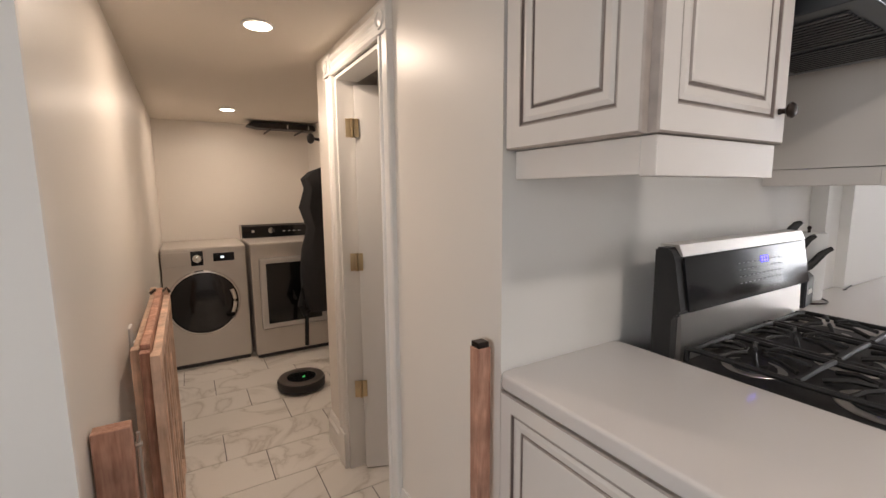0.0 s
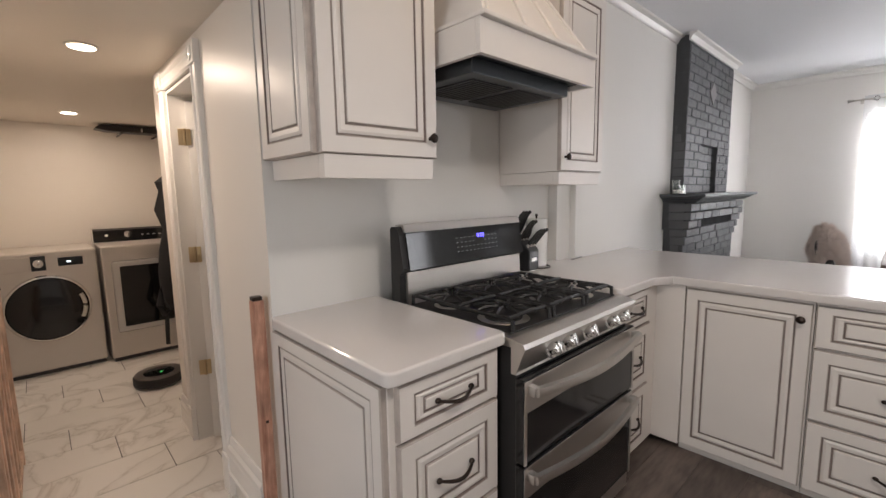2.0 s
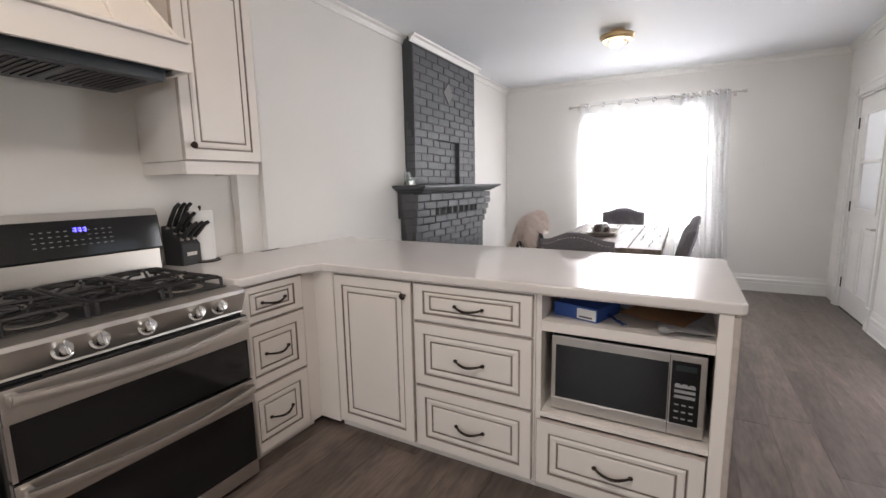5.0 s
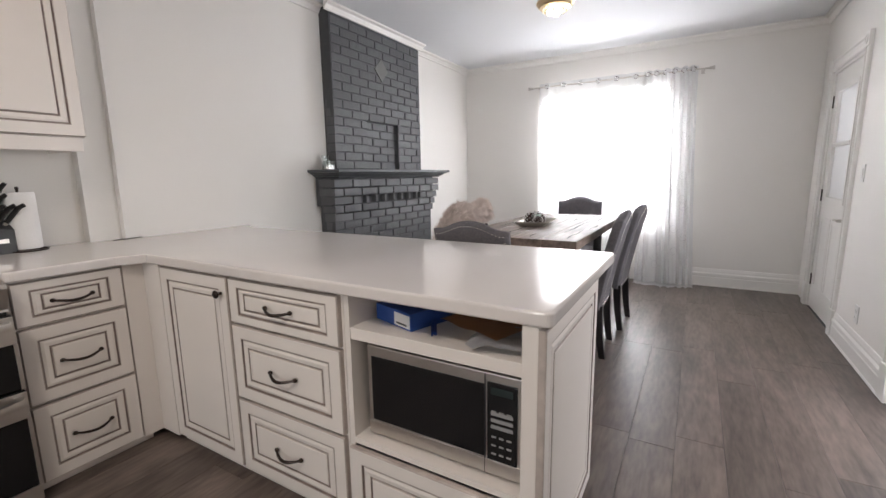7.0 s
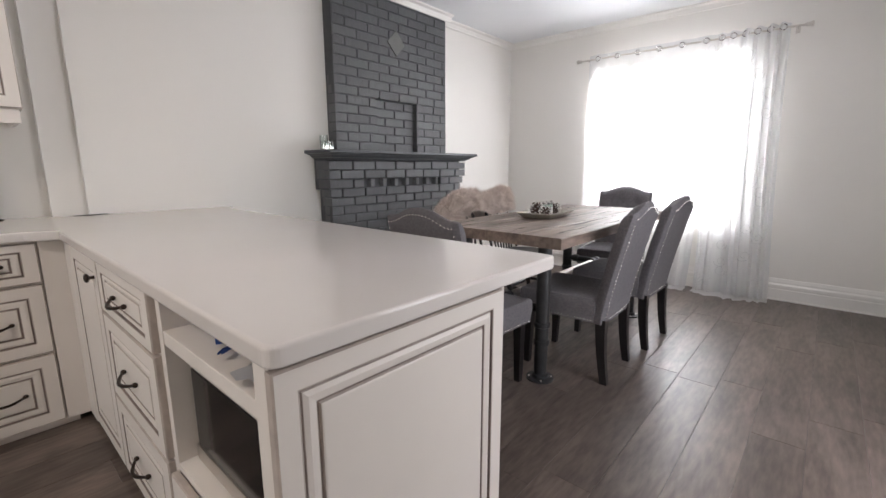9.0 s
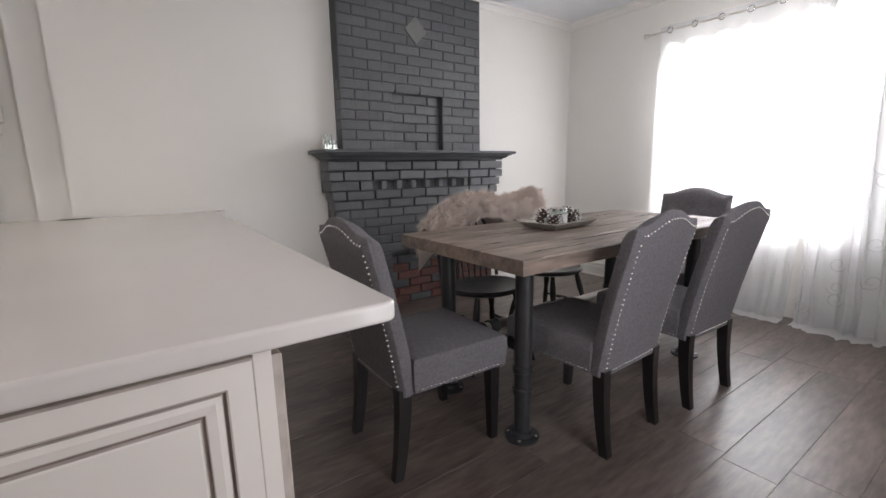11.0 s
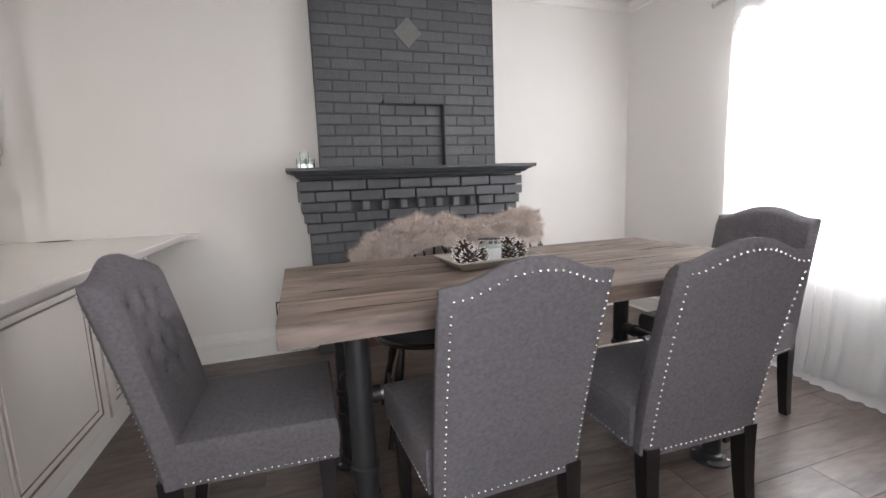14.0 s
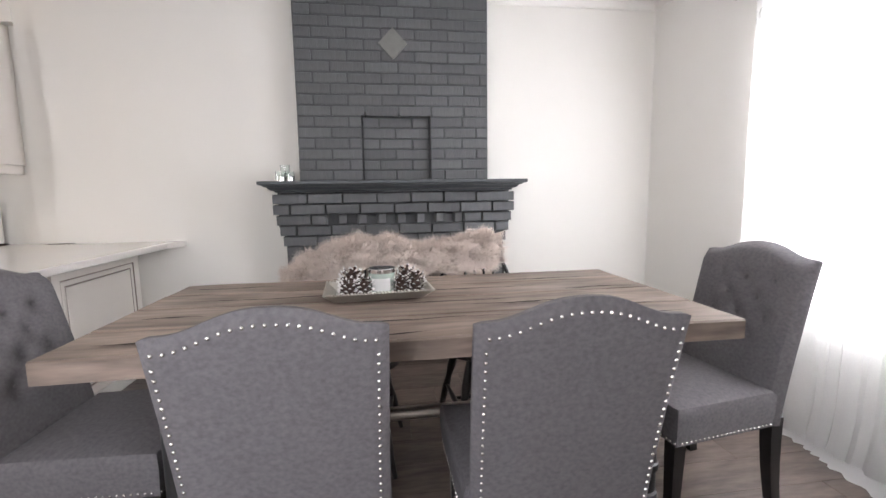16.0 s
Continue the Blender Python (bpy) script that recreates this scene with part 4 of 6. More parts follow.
# ---- dining furniture ----
def dining_chair():
    """Upholstered chair, front towards +y, its foot's middle at the origin."""
    u = thing("dining_chair", pose(0, 0, 0), "", "chair", "upholstered chairs round the table")
    W, Wt, DP = 0.218, 0.226, 0.22
    # seat
    bm = bmesh.new()
    n = 10
    grid = []
    for j in range(n + 1):
        grid.append([])
        for i in range(n + 1):
            a, b = -1 + 2 * i / n, -1 + 2 * j / n
            x, y = a * (W + 0.012 * (b + 1) / 2), -DP + 0.05 + (b + 1) / 2 * (2 * DP - 0.02)
            z = 0.468 + 0.022 * (1 - a ** 4) * (1 - b ** 4)
            grid[-1].append(bm.verts.new((x, y, z)))
    for j in range(n):
        for i in range(n):
            bm.faces.new((grid[j][i], grid[j][i + 1], grid[j + 1][i + 1], grid[j + 1][i]))
    edge = [grid[0][i] for i in range(n)] + [grid[j][n] for j in range(n)] + [grid[n][n - i] for i in range(n)] + [grid[n - j][0] for j in range(n)]
    prev = edge
    for dz, g in ((-0.012, 0.006), (-0.05, 0.008), (-0.128, 0.002)):
        ring = [bm.verts.new((v.co.x * (1 + g / W), v.co.y + (g if v.co.y > 0.05 else -g), 0.468 + dz)) for v in edge]
        for k in range(len(ring)):
            bm.faces.new((prev[k], ring[k], ring[(k + 1) % len(ring)], prev[(k + 1) % len(ring)]))
        prev = ring
    bm.faces.new(prev[::-1])
    part("seat", bm, FABRIC, u, smooth=True)
    # back

    def lean(z):
        t = max(0, (z - 0.34) / 0.62)
        return -DP - 0.005 - 0.135 * t ** 1.25

    def crest(a):
        """Camel-back outline, a from -1 to 1."""
        return 0.93 + 0.047 * (0.5 + 0.5 * math.cos(math.pi * min(1, abs(a) / 0.85) ** 1.25)) - 0.006 * max(0, (abs(a) - 0.92) / 0.08)

    buttons = [(-0.5, 0.84), (0.5, 0.84), (0, 0.84), (-0.27, 0.77), (0.27, 0.77), (-0.5, 0.70), (0.5, 0.70), (0, 0.70), (-0.27, 0.62), (0.27, 0.62)]
    bm = bmesh.new()
    nx, nz = 28, 26
    sides = []
    for face in (0, 1):
        rows = []
        for j in range(nz + 1):
            rows.append([])
            for i in range(nx + 1):
                a, t = -1 + 2 * i / nx, j / nz
                z = 0.335 + t * (crest(a) - 0.335)
                hw = W + (Wt - W) * t
                x = a * hw
                rim = min(1, (1 - abs(a)) / 0.15) * min(1, (crest(a) - z) / 0.045)
                rim = math.sqrt(max(0, 1 - (1 - max(0, min(1, rim))) ** 2))
                if face:
                    y = lean(z) + 0.030 + 0.042 * rim
                    if z > 0.5:
                        for bx, bz in buttons:
                            dd = ((x - bx * hw) ** 2 + (z - bz) ** 2)
                            y -= 0.024 * math.exp(-dd / 0.0007)
                else:
                    y = lean(z) - 0.018 * rim + 0.014
                rows[-1].append(bm.verts.new((x, y, z)))
        for j in range(nz):
            for i in range(nx):
                bm.faces.new((rows[j][i], rows[j][i + 1], rows[j + 1][i + 1], rows[j + 1][i]) if face else (rows[j][i], rows[j + 1][i], rows[j + 1][i + 1], rows[j][i + 1]))
        sides.append(rows)
    f, b = sides
    loop = lambda r: [r[0][i] for i in range(nx)] + [r[j][nx] for j in range(nz)] + [r[nz][nx - i] for i in range(nx)] + [r[nz - j][0] for j in range(nz)]
    lf_, lb = loop(f), loop(b)
    for k in range(len(lf_)):
        bm.faces.new((lf_[k], lf_[(k + 1) % len(lf_)], lb[(k + 1) % len(lb)], lb[k]))
    back = part("backrest", bm, FABRIC, u, smooth=True)
    for bx, bz in buttons:
        bm = bmesh.new()
        hw = W + (Wt - W) * 0.7
        bmesh.ops.create_uvsphere(bm, u_segments=10, v_segments=6, radius=0.009, matrix=Matrix.Translation((bx * hw, lean(bz) + 0.058, bz)) @ Matrix.Diagonal((1, 0.5, 1, 1)))
        part("button", bm, FABRIC, back, smooth=True)

    def studs(name, pts, parent):
        bm = bmesh.new()
        for p, nrm in pts:
            bmesh.ops.create_uvsphere(bm, u_segments=8, v_segments=5, radius=0.0046, matrix=Matrix.Translation(p))
        part(name, bm, NAIL, parent, "row of nickel nail heads", kind="stuff", smooth=True)

    pts = []
    z = 0.355
    while z < 0.885:
        for s in (-1, 1):
            hw = W + (Wt - W) * (z - 0.335) / 0.6
            pts.append(((s * (hw - 0.022), lean(z) - 0.003, z), 0))
        z += 0.0205
    for i in range(21):
        a = -0.88 + 1.76 * i / 20
        z = crest(a) - 0.03
        pts.append(((a * Wt, lean(z) - 0.004, z), 0))
    for i in range(22):
        a = -0.9 + 1.8 * i / 21
        pts.append(((a * W, lean(0.35) - 0.003, 0.352), 0))
    studs("back_studs", pts, back)
    pts = []
    for i in range(22):
        y = -DP + 0.06 + i / 21 * (2 * DP - 0.05)
        for s in (-1, 1):
            pts.append(((s * (W + 0.003 + 0.010 * i / 21), y, 0.350), 0))
    for i in range(24):
        pts.append((((-1 + 2 * i / 23) * (W + 0.008), DP + 0.033, 0.350), 0))
    studs("seat_studs", pts, u)
    for sx in (-1, 1):
        bm = bmesh.new()
        rings = []
        for t in (0, 0.35, 0.7, 1):
            hs = 0.024 - 0.008 * t
            x, y, z = sx * (W - 0.03), DP - 0.005 + 0.005 * t, 0.36 * (1 - t)
            rings.append([bm.verts.new((x + dx * hs, y + dy * hs, z)) for dx, dy in ((-1, -1), (1, -1), (1, 1), (-1, 1))])
        for a, b in zip(rings, rings[1:]):
            for k in range(4):
                bm.faces.new((a[k], a[(k + 1) % 4], b[(k + 1) % 4], b[k]))
        bm.faces.new(rings[0]), bm.faces.new(rings[-1][::-1])
        part("leg", bm, BLACKPAINT, u, "tapered black leg")
        bm = bmesh.new()
        rings = []
        for t in (0, 0.25, 0.5, 0.75, 1):
            hs = 0.024 - 0.007 * t
            x, y, z = sx * (W - 0.03), -DP + 0.012 - 0.035 * t * t, 0.36 * (1 - t)
            rings.append([bm.verts.new((x + dx * hs, y + dy * hs * 1.1, z)) for dx, dy in ((-1, -1), (1, -1), (1, 1), (-1, 1))])
        for a, b in zip(rings, rings[1:]):
            for k in range(4):
                bm.faces.new((a[k], a[(k + 1) % 4], b[(k + 1) % 4], b[k]))
        bm.faces.new(rings[0]), bm.faces.new(rings[-1][::-1])
        part("leg", bm, BLACKPAINT, u, "curved black rear leg")
    return u


ch = dining_chair()
ch.matrix_basis = pose(7.103, -0.288, 0, 0, 0, 2)
tagged(ch, "charcoal linen chair with nailhead trim, its back to the walk")
for m, lab in ((pose(7.738, -0.322, 0, 0, 0, -1.5), "charcoal linen chair with nailhead trim, nearer the window"),
               (pose(6.435, 0.025, 0, 0, 0, -91), "charcoal linen chair at the table end towards the kitchen"),
               (pose(8.49, 0.025, 0, 0, 0, 97), "charcoal tufted linen chair at the table end by the curtains")):
    tagged(copy_thing(ch, m), lab)


def dining_table():
    u = thing("dining_table", pose(7.43, -0.018, 0), "long rustic table of weathered planks on black pipe legs", "table")
    L, Wd, z0, z1 = 0.875, 0.412, 0.775, 0.83
    top = thing("tabletop", pose(0, 0, 0), "", "")
    top.parent = u
    rnd = random.Random(5)
    ys = [-Wd, -0.20, 0.02, 0.215, Wd]
    for k in range(4):
        bm = bmesh.new()
        y0, y1 = ys[k] + 0.0016, ys[k + 1] - 0.0016
        n = 60
        loops = []
        ph = [rnd.uniform(0, 9) for _ in range(4)]
        for i in range(n + 1):
            x = -L + 2 * L * i / n
            e0 = 0.0022 * noise.noise((x * 9, k * 3.1, 1)) + (0.005 * noise.noise((x * 4, 7, 2)) if k == 0 else 0)
            e1 = 0.0022 * noise.noise((x * 9, k * 3.1 + 1, 5)) + (0.005 * noise.noise((x * 4, 2, 9)) if k == 3 else 0)
            zz = z1 + 0.0015 * noise.noise((x * 5, k * 2.2, 0))
            a, b = y0 + e0, y1 + e1
            loops.append([bm.verts.new(p) for p in ((x, a, z0), (x, b, z0), (x, b, zz - 0.005), (x, b - 0.005, zz), (x, (a + b) / 2, zz - 0.001), (x, a + 0.005, zz), (x, a, zz - 0.005))])
        for a, b in zip(loops, loops[1:]):
            for j in range(7):
                bm.faces.new((a[j], b[j], b[(j + 1) % 7], a[(j + 1) % 7]))
        bm.faces.new(loops[0]), bm.faces.new(loops[-1][::-1])
        part("plank", bm, TABLEWOOD, top, "weathered brown plank")
    crack = material("deep crack in the wood", (0.015, 0.011, 0.009), 0.9)
    for k, (x0, x1, y) in enumerate(((-0.80, -0.30, -0.33), (-0.55, 0.25, -0.25), (-0.75, -0.15, 0.10), (0.15, 0.62, -0.11), (-0.35, 0.15, 0.29), (0.35, 0.8, 0.25), (0.25, 0.8, -0.30), (-0.1, 0.35, -0.06), (-0.83, -0.5, 0.31), (-0.8, -0.62, -0.1), (-0.2, 0.5, 0.12), (0.55, 0.84, 0.05), (-0.3, 0.02, -0.36), (0.5, 0.82, -0.2))):
        bm = bmesh.new()
        n = 18
        lo, hi = [], []
        for i in range(n + 1):
            t = i / n
            x = x0 + (x1 - x0) * t
            yy = y + 0.016 * noise.noise((x * 5, k, 0)) + 0.006 * noise.noise((x * 22, k, 3))
            w = 0.008 * math.sin(math.pi * t) * (0.35 + 1.3 * abs(noise.noise((x * 12, k, 6)))) + 0.0003
            lo.append(bm.verts.new((x, yy - w, z1 + 0.0022)))
            hi.append(bm.verts.new((x, yy + w, z1 + 0.0022)))
        for i in range(n):
            bm.faces.new((lo[i], lo[i + 1], hi[i + 1], hi[i]))
        part("crack", bm, crack, top)
    legs = [(-0.675, -0.225), (-0.675, 0.30), (0.71, -0.235), (0.71, 0.30)]
    for x, y in legs:
        bm = bmesh.new()
        lathe(bm, [(0.075, 0.0), (0.075, 0.010), (0.048, 0.014), (0.046, 0.03), (0.036, 0.034), (0.036, 0.20), (0.043, 0.203), (0.043, 0.225), (0.036, 0.23), (0.037, 0.245), (0.037, 0.30), (0.044, 0.305), (0.044, 0.325), (0.037, 0.33), (0.037, 0.38), (0.037, 0.745), (0.046, 0.75), (0.06, 0.768), (0.06, 0.7745)], 20, (x, y, 0))
        lg = part("leg", bm, PIPE, u, "black iron pipe leg on a floor flange", smooth=True)
        for k in range(4):
            a = k * math.tau / 4 + 0.6
            bm = bmesh.new()
            lathe(bm, [(0.007, 0.010), (0.007, 0.0135), (0.003, 0.015)], 8, (x + 0.060 * math.cos(a), y + 0.060 * math.sin(a), 0))
            part("screw", bm, STEEL, lg)
    for x in (-0.675, 0.71):
        bm = bmesh.new()
        tube(bm, (x, -0.22, 0.40), (x, 0.30, 0.40), 0.022)
        tube(bm, (x, -0.14, 0.40), (x, -0.10, 0.40), 0.030)
        tube(bm, (x, 0.20, 0.40), (x, 0.24, 0.40), 0.030)
        bmesh.ops.create_uvsphere(bm, u_segments=14, v_segments=10, radius=0.036, matrix=Matrix.Translation((x, 0.05, 0.40)))
        part("cross_pipe", bm, PIPE, u, smooth=True)
    bm = bmesh.new()
    tube(bm, (-0.675, 0.05, 0.40), (0.71, 0.05, 0.40), 0.024)
    part("stretcher_pipe", bm, STEEL, u, "dull steel stretcher pipe", smooth=True)
    for x in (-0.60, 0.64):
        bm = bmesh.new()
        tube(bm, (x - 0.025, 0.05, 0.40), (x + 0.025, 0.05, 0.40), 0.033)
        part("coupling", bm, PIPE, u, smooth=True)


dining_table()


def windsor(m, label):
    """Black spindle-back chair, front towards +y."""
    u = thing("windsor_chair", m, label, "chair", "spindle-back chairs")
    bm = bmesh.new()
    n = 28
    ring = []
    for k in range(n):
        a = k * math.tau / n
        r = 1 + 0.06 * math.cos(2 * a)
        ring.append((0.225 * r * math.cos(a), 0.205 * math.sin(a) * (1.05 if math.sin(a) > 0 else 1)))
    rings = [[bm.verts.new((x * s, y * s, z)) for x, y in ring] for s, z in ((0.88, 0.425), (1.0, 0.437), (1.0, 0.452), (0.95, 0.460), (0.6, 0.447), (0.2, 0.444))]
    for a, b in zip(rings, rings[1:]):
        for k in range(n):
            bm.faces.new((a[k], a[(k + 1) % n], b[(k + 1) % n], b[k]))
    bm.faces.new(rings[0][::-1]), bm.faces.new(rings[-1])
    part("seat", bm, BLACKPAINT, u, smooth=True)
    for sx in (-1, 1):
        for sy in (-1, 1):
            bm = bmesh.new()
            a, b = Vector((sx * 0.13, sy * 0.12, 0.43)), Vector((sx * 0.215, sy * 0.205, 0.0))
            prof = [0.013, 0.019, 0.022, 0.015, 0.02, 0.017, 0.012, 0.011]
            path_tube(bm, [a.lerp(b, i / 7) for i in range(8)], prof, 12)
            part("leg", bm, BLACKPAINT, u, smooth=True)
        bm = bmesh.new()
        path_tube(bm, [(sx * 0.178, -0.165, 0.19), (sx * 0.178, 0, 0.19), (sx * 0.178, 0.165, 0.19)], [0.008, 0.014, 0.008], 10)
        part("stretcher", bm, BLACKPAINT, u, smooth=True)
    bm = bmesh.new()
    path_tube(bm, [(-0.176, 0, 0.19), (0, 0, 0.19), (0.176, 0, 0.19)], [0.008, 0.014, 0.008], 10)
    part("stretcher", bm, BLACKPAINT, u, smooth=True)

    def bow(a):
        c, s = math.cos(a), math.sin(a)
        z = 0.455 + 0.45 * max(0, s) ** 0.75
        return Vector((0.225 * (abs(c) ** 0.8) * (1 if c > 0 else -1) * (1 - 0.1 * (1 - s)), -0.15 - 0.13 * (z - 0.455) / 0.45, z))
    bm = bmesh.new()
    path_tube(bm, [bow(math.pi * i / 24) for i in range(25)], 0.011, 10)
    part("bow", bm, BLACKPAINT, u, smooth=True)
    for k in range(7):
        x = -0.15 + 0.05 * k
        best = min((bow(math.pi * i / 200) for i in range(201)), key=lambda p: abs(p.x - x * 1.1))
        bm = bmesh.new()
        path_tube(bm, [(x * 0.85, -0.16, 0.452), Vector((x * 0.95, -0.19, 0.6)), best], [0.006, 0.009, 0.005], 8)
        part("spindle", bm, BLACKPAINT, u, smooth=True)
    return u


windsor(pose(7.16, 0.475, 0, 0, 0, 174), "black spindle-back chair under a sheepskin, beside the fireplace")
windsor(pose(7.83, 0.55, 0, 0, 0, 184), "black bow-back chair half covered by the sheepskin")


# sheepskin over both chair backs
def sheepskin():
    u = thing("sheepskin", pose(7.435, 0.80, 0.93), "long-haired beige sheepskin draped over the two chair backs", "sheepskin")
    fur = material("beige sheepskin hair", (0.72, 0.62, 0.56), 0.75, var=0.16, scale=7, spec=0.3)
    skin = material("dense beige underfur", (0.5, 0.41, 0.35), 0.9, var=0.35, scale=12)

    ridge = [(-1, -0.16), (0, -0.13), (0.12, -0.045), (0.24, 0.018), (0.34, 0.03), (0.48, 0.018), (0.62, -0.018), (0.72, -0.010), (0.86, 0.022), (0.96, 0.034), (2.0, 0.03)]

    def at(s, t):
        """s along the backs from 0 to 1; t over the rail from -1 in front to 1 behind."""
        x = -0.58 + 1.08 * s
        k = max(i for i in range(len(ridge) - 1) if s >= ridge[i][0])
        (s0, h0), (s1, h1) = ridge[k], ridge[k + 1]
        f = (s - s0) / (s1 - s0)
        top = h0 + (h1 - h0) * f * f * (3 - 2 * f)
        top += 0.008 * noise.noise((s * 9, 3, 0))
        hang = (0.15 + 0.03 * math.sin(9 * s)) if t < 0 else 0.30
        y = 0.055 * math.sin(t * math.pi / 2) + 0.02 * noise.noise((s * 7, t * 2, 5))
        z = top - hang * max(0, abs(t) - 0.12) ** 1.1
        return Vector((x, y + (0.02 if t > 0 else -0.02) * abs(t) - 0.15 * (1 - s), z))
    bm = bmesh.new()
    ns, nt = 60, 24
    rows = [[bm.verts.new(at(i / ns, -1 + 2 * j / nt)) for i in range(ns + 1)] for j in range(nt + 1)]
    for r, q in zip(rows, rows[1:]):
        for k in range(ns):
            bm.faces.new((r[k], r[k + 1], q[k + 1], q[k]))
    bm.normal_update()
    skin_ob = part("hide", bm, skin, u, smooth=True)
    rnd = random.Random(11)
    verts, faces = [], []
    for k in range(42000):
        s, t = rnd.random(), rnd.uniform(-1, 0.75)
        p = at(s, t)
        e = 0.01
        nrm = (at(min(1, s + e), t) - p).cross(at(s, min(1, t + e)) - p) if s < 0.98 else Vector((0.6, -0.4, 0.3))
        nrm.normalize()
        if nrm.z < 0 and abs(t) < 0.2 or (nrm.y > 0) == (t < -0.2) and abs(t) >= 0.2:
            nrm = -nrm
        cx = Vector((noise.noise((s * 14, t * 4, 1)), 0.3 * noise.noise((s * 14, t * 4, 7)), noise.noise((s * 14, t * 4, 4))))
        flow = cx * 0.7 + Vector((rnd.uniform(-1, 1), rnd.uniform(-1, 1), rnd.uniform(-1, 1))) * 0.5 + Vector((0, 0, -0.35))
        ln = rnd.uniform(0.034, 0.066)
        side = nrm.cross(flow)
        side.normalize()
        side *= rnd.uniform(0.0008, 0.0016)
        mid = p + nrm * ln * 0.55 + flow * ln * 0.2
        tip = p + nrm * ln * 0.85 + flow * ln * 0.75
        i = len(verts)
        verts += [p - side, p + side, mid - side * 0.8, mid + side * 0.8, tip]
        faces += [(i, i + 1, i + 3, i + 2), (i + 2, i + 3, i + 4)]
    me = bpy.data.meshes.new("wool")
    me.from_pydata([tuple(v) for v in verts], [], faces)
    me.materials.append(fur)
    w = new("wool", me)
    w.parent = u
    tagged(w, "long beige wool", kind="stuff")


sheepskin()


# ---- kitchen small things ----
def knife_block():
    u = thing("knife_block", pose(4.70, 1.735, CT, 0, 0, 8), "dark grey knife block full of black-handled knives", "knife block")
    bm = bmesh.new()
    prism(bm, [(-0.075, 0), (0.055, 0), (0.055, 0.11), (0.02, 0.145), (-0.085, 0.205)], "x", -0.055, 0.055)
    bmesh.ops.bevel(bm, geom=list(bm.edges), offset=0.004, segments=2, affect="EDGES")
    # the taller rear faces away from the room
    bmesh.ops.transform(bm, matrix=Matrix.Rotation(radians(180), 4, "Z"), verts=bm.verts)
    part("block", bm, DARKPLASTIC, u)
    quick("label_plate", STEEL, (-0.028, 0.028, -0.0565, -0.055, 0.05, 0.068), parent=u)
    rnd = random.Random(2)
    for r in range(3):
        for c in range(3):
            x, y, z = -0.035 + c * 0.034, 0.06 - r * 0.045, 0.185 - r * 0.028
            ln = 0.15 - r * 0.015
            d = Vector((0.22 + 0.12 * r, -0.35 - 0.12 * r, 1)).normalized()
            p = Vector((x, y, z))
            bm = bmesh.new()
            path_tube(bm, [p, p + d * 0.015], 0.009, 8)
            k = part("knife", bm, STEEL, u, "steel bolster of a knife")
            bm = bmesh.new()
            path_tube(bm, [p + d * 0.015, p + d * ln * 0.4, p + d * ln * 0.8 + Vector((0.004, 0, 0)), p + d * ln + Vector((0.012, -0.004, -0.006))], [0.010, 0.0115, 0.0105, 0.009], 8)
            bmesh.ops.transform(bm, matrix=Matrix.Identity(4), verts=bm.verts)
            part("knife_handle", bm, BLACKMETAL, k, "black handle", smooth=True)


knife_block()
u = thing("paper_towel_holder", pose(4.805, 1.735, CT), "white paper towel roll on a wire stand", "paper towel holder")
bm = bmesh.new()
lathe(bm, [(0.02, 0.012), (0.058, 0.012), (0.06, 0.02), (0.06, 0.268), (0.058, 0.275), (0.02, 0.275)], 28)
part("paper_roll", bm, material("soft white paper", (0.84, 0.83, 0.81), 0.9, bump=0.3, bump_scale=80), u, smooth=True)
bm = bmesh.new()
path_tube(bm, [(0.078 * math.cos(a * math.tau / 24), 0.078 * math.sin(a * math.tau / 24), 0.004) for a in range(25)], 0.0035, 6)
tube(bm, (0, 0, 0.002), (0, 0, 0.29), 0.005)
path_tube(bm, [(0, 0, 0.004), (0.078, 0, 0.004)], 0.0035, 6)
bmesh.ops.create_uvsphere(bm, u_segments=10, v_segments=8, radius=0.008, matrix=Matrix.Translation((0, 0, 0.294)))
part("stand", bm, BRONZE, u, smooth=True)

# shelf clutter over the microwave; local x runs to the south, y into the cabinet
M0 = pen(-0.07) @ pose(0, 0, 0.7385)
BLUE = material("blue card", (0.03, 0.08, 0.30), 0.5, var=0.15)
PAPER = material("white paper", (0.78, 0.78, 0.77), 0.7, var=0.03)
u = thing("card_box", M0 @ pose(0.10, 0.14, 0, 0, 0, -18), "blue cardboard box with a white label", "box")
quick("box", BLUE, (-0.07, 0.12, -0.05, 0.15, 0, 0.055), parent=u, bevel=0.001)
quick("label", PAPER, (0.035, 0.115, -0.0512, -0.05, 0.006, 0.048), parent=u)
quick("label_print", DARKPLASTIC, (0.045, 0.10, -0.0516, -0.0512, 0.012, 0.018), parent=u)
rnd = random.Random(9)


def sheet(name, m, w, d, mat, label, cat, curl=0.01, thick=0.0012, seed=0):
    bm = bmesh.new()
    n = 8
    rows = [[bm.verts.new((w * (i / n - 0.5), d * (j / n - 0.5), 0.003 + curl * (0.5 + 0.5 * noise.noise((i * 0.45 + seed, j * 0.45, seed))))) for i in range(n + 1)] for j in range(n + 1)]
    for j in range(n):
        for i in range(n):
            bm.faces.new((rows[j][i], rows[j][i + 1], rows[j + 1][i + 1], rows[j + 1][i]))
    res = bmesh.ops.solidify(bm, geom=list(bm.faces), thickness=thick)
    ob = part(name, bm, mat, smooth=True)
    ob.matrix_basis = m
    return tagged(ob, label, cat)


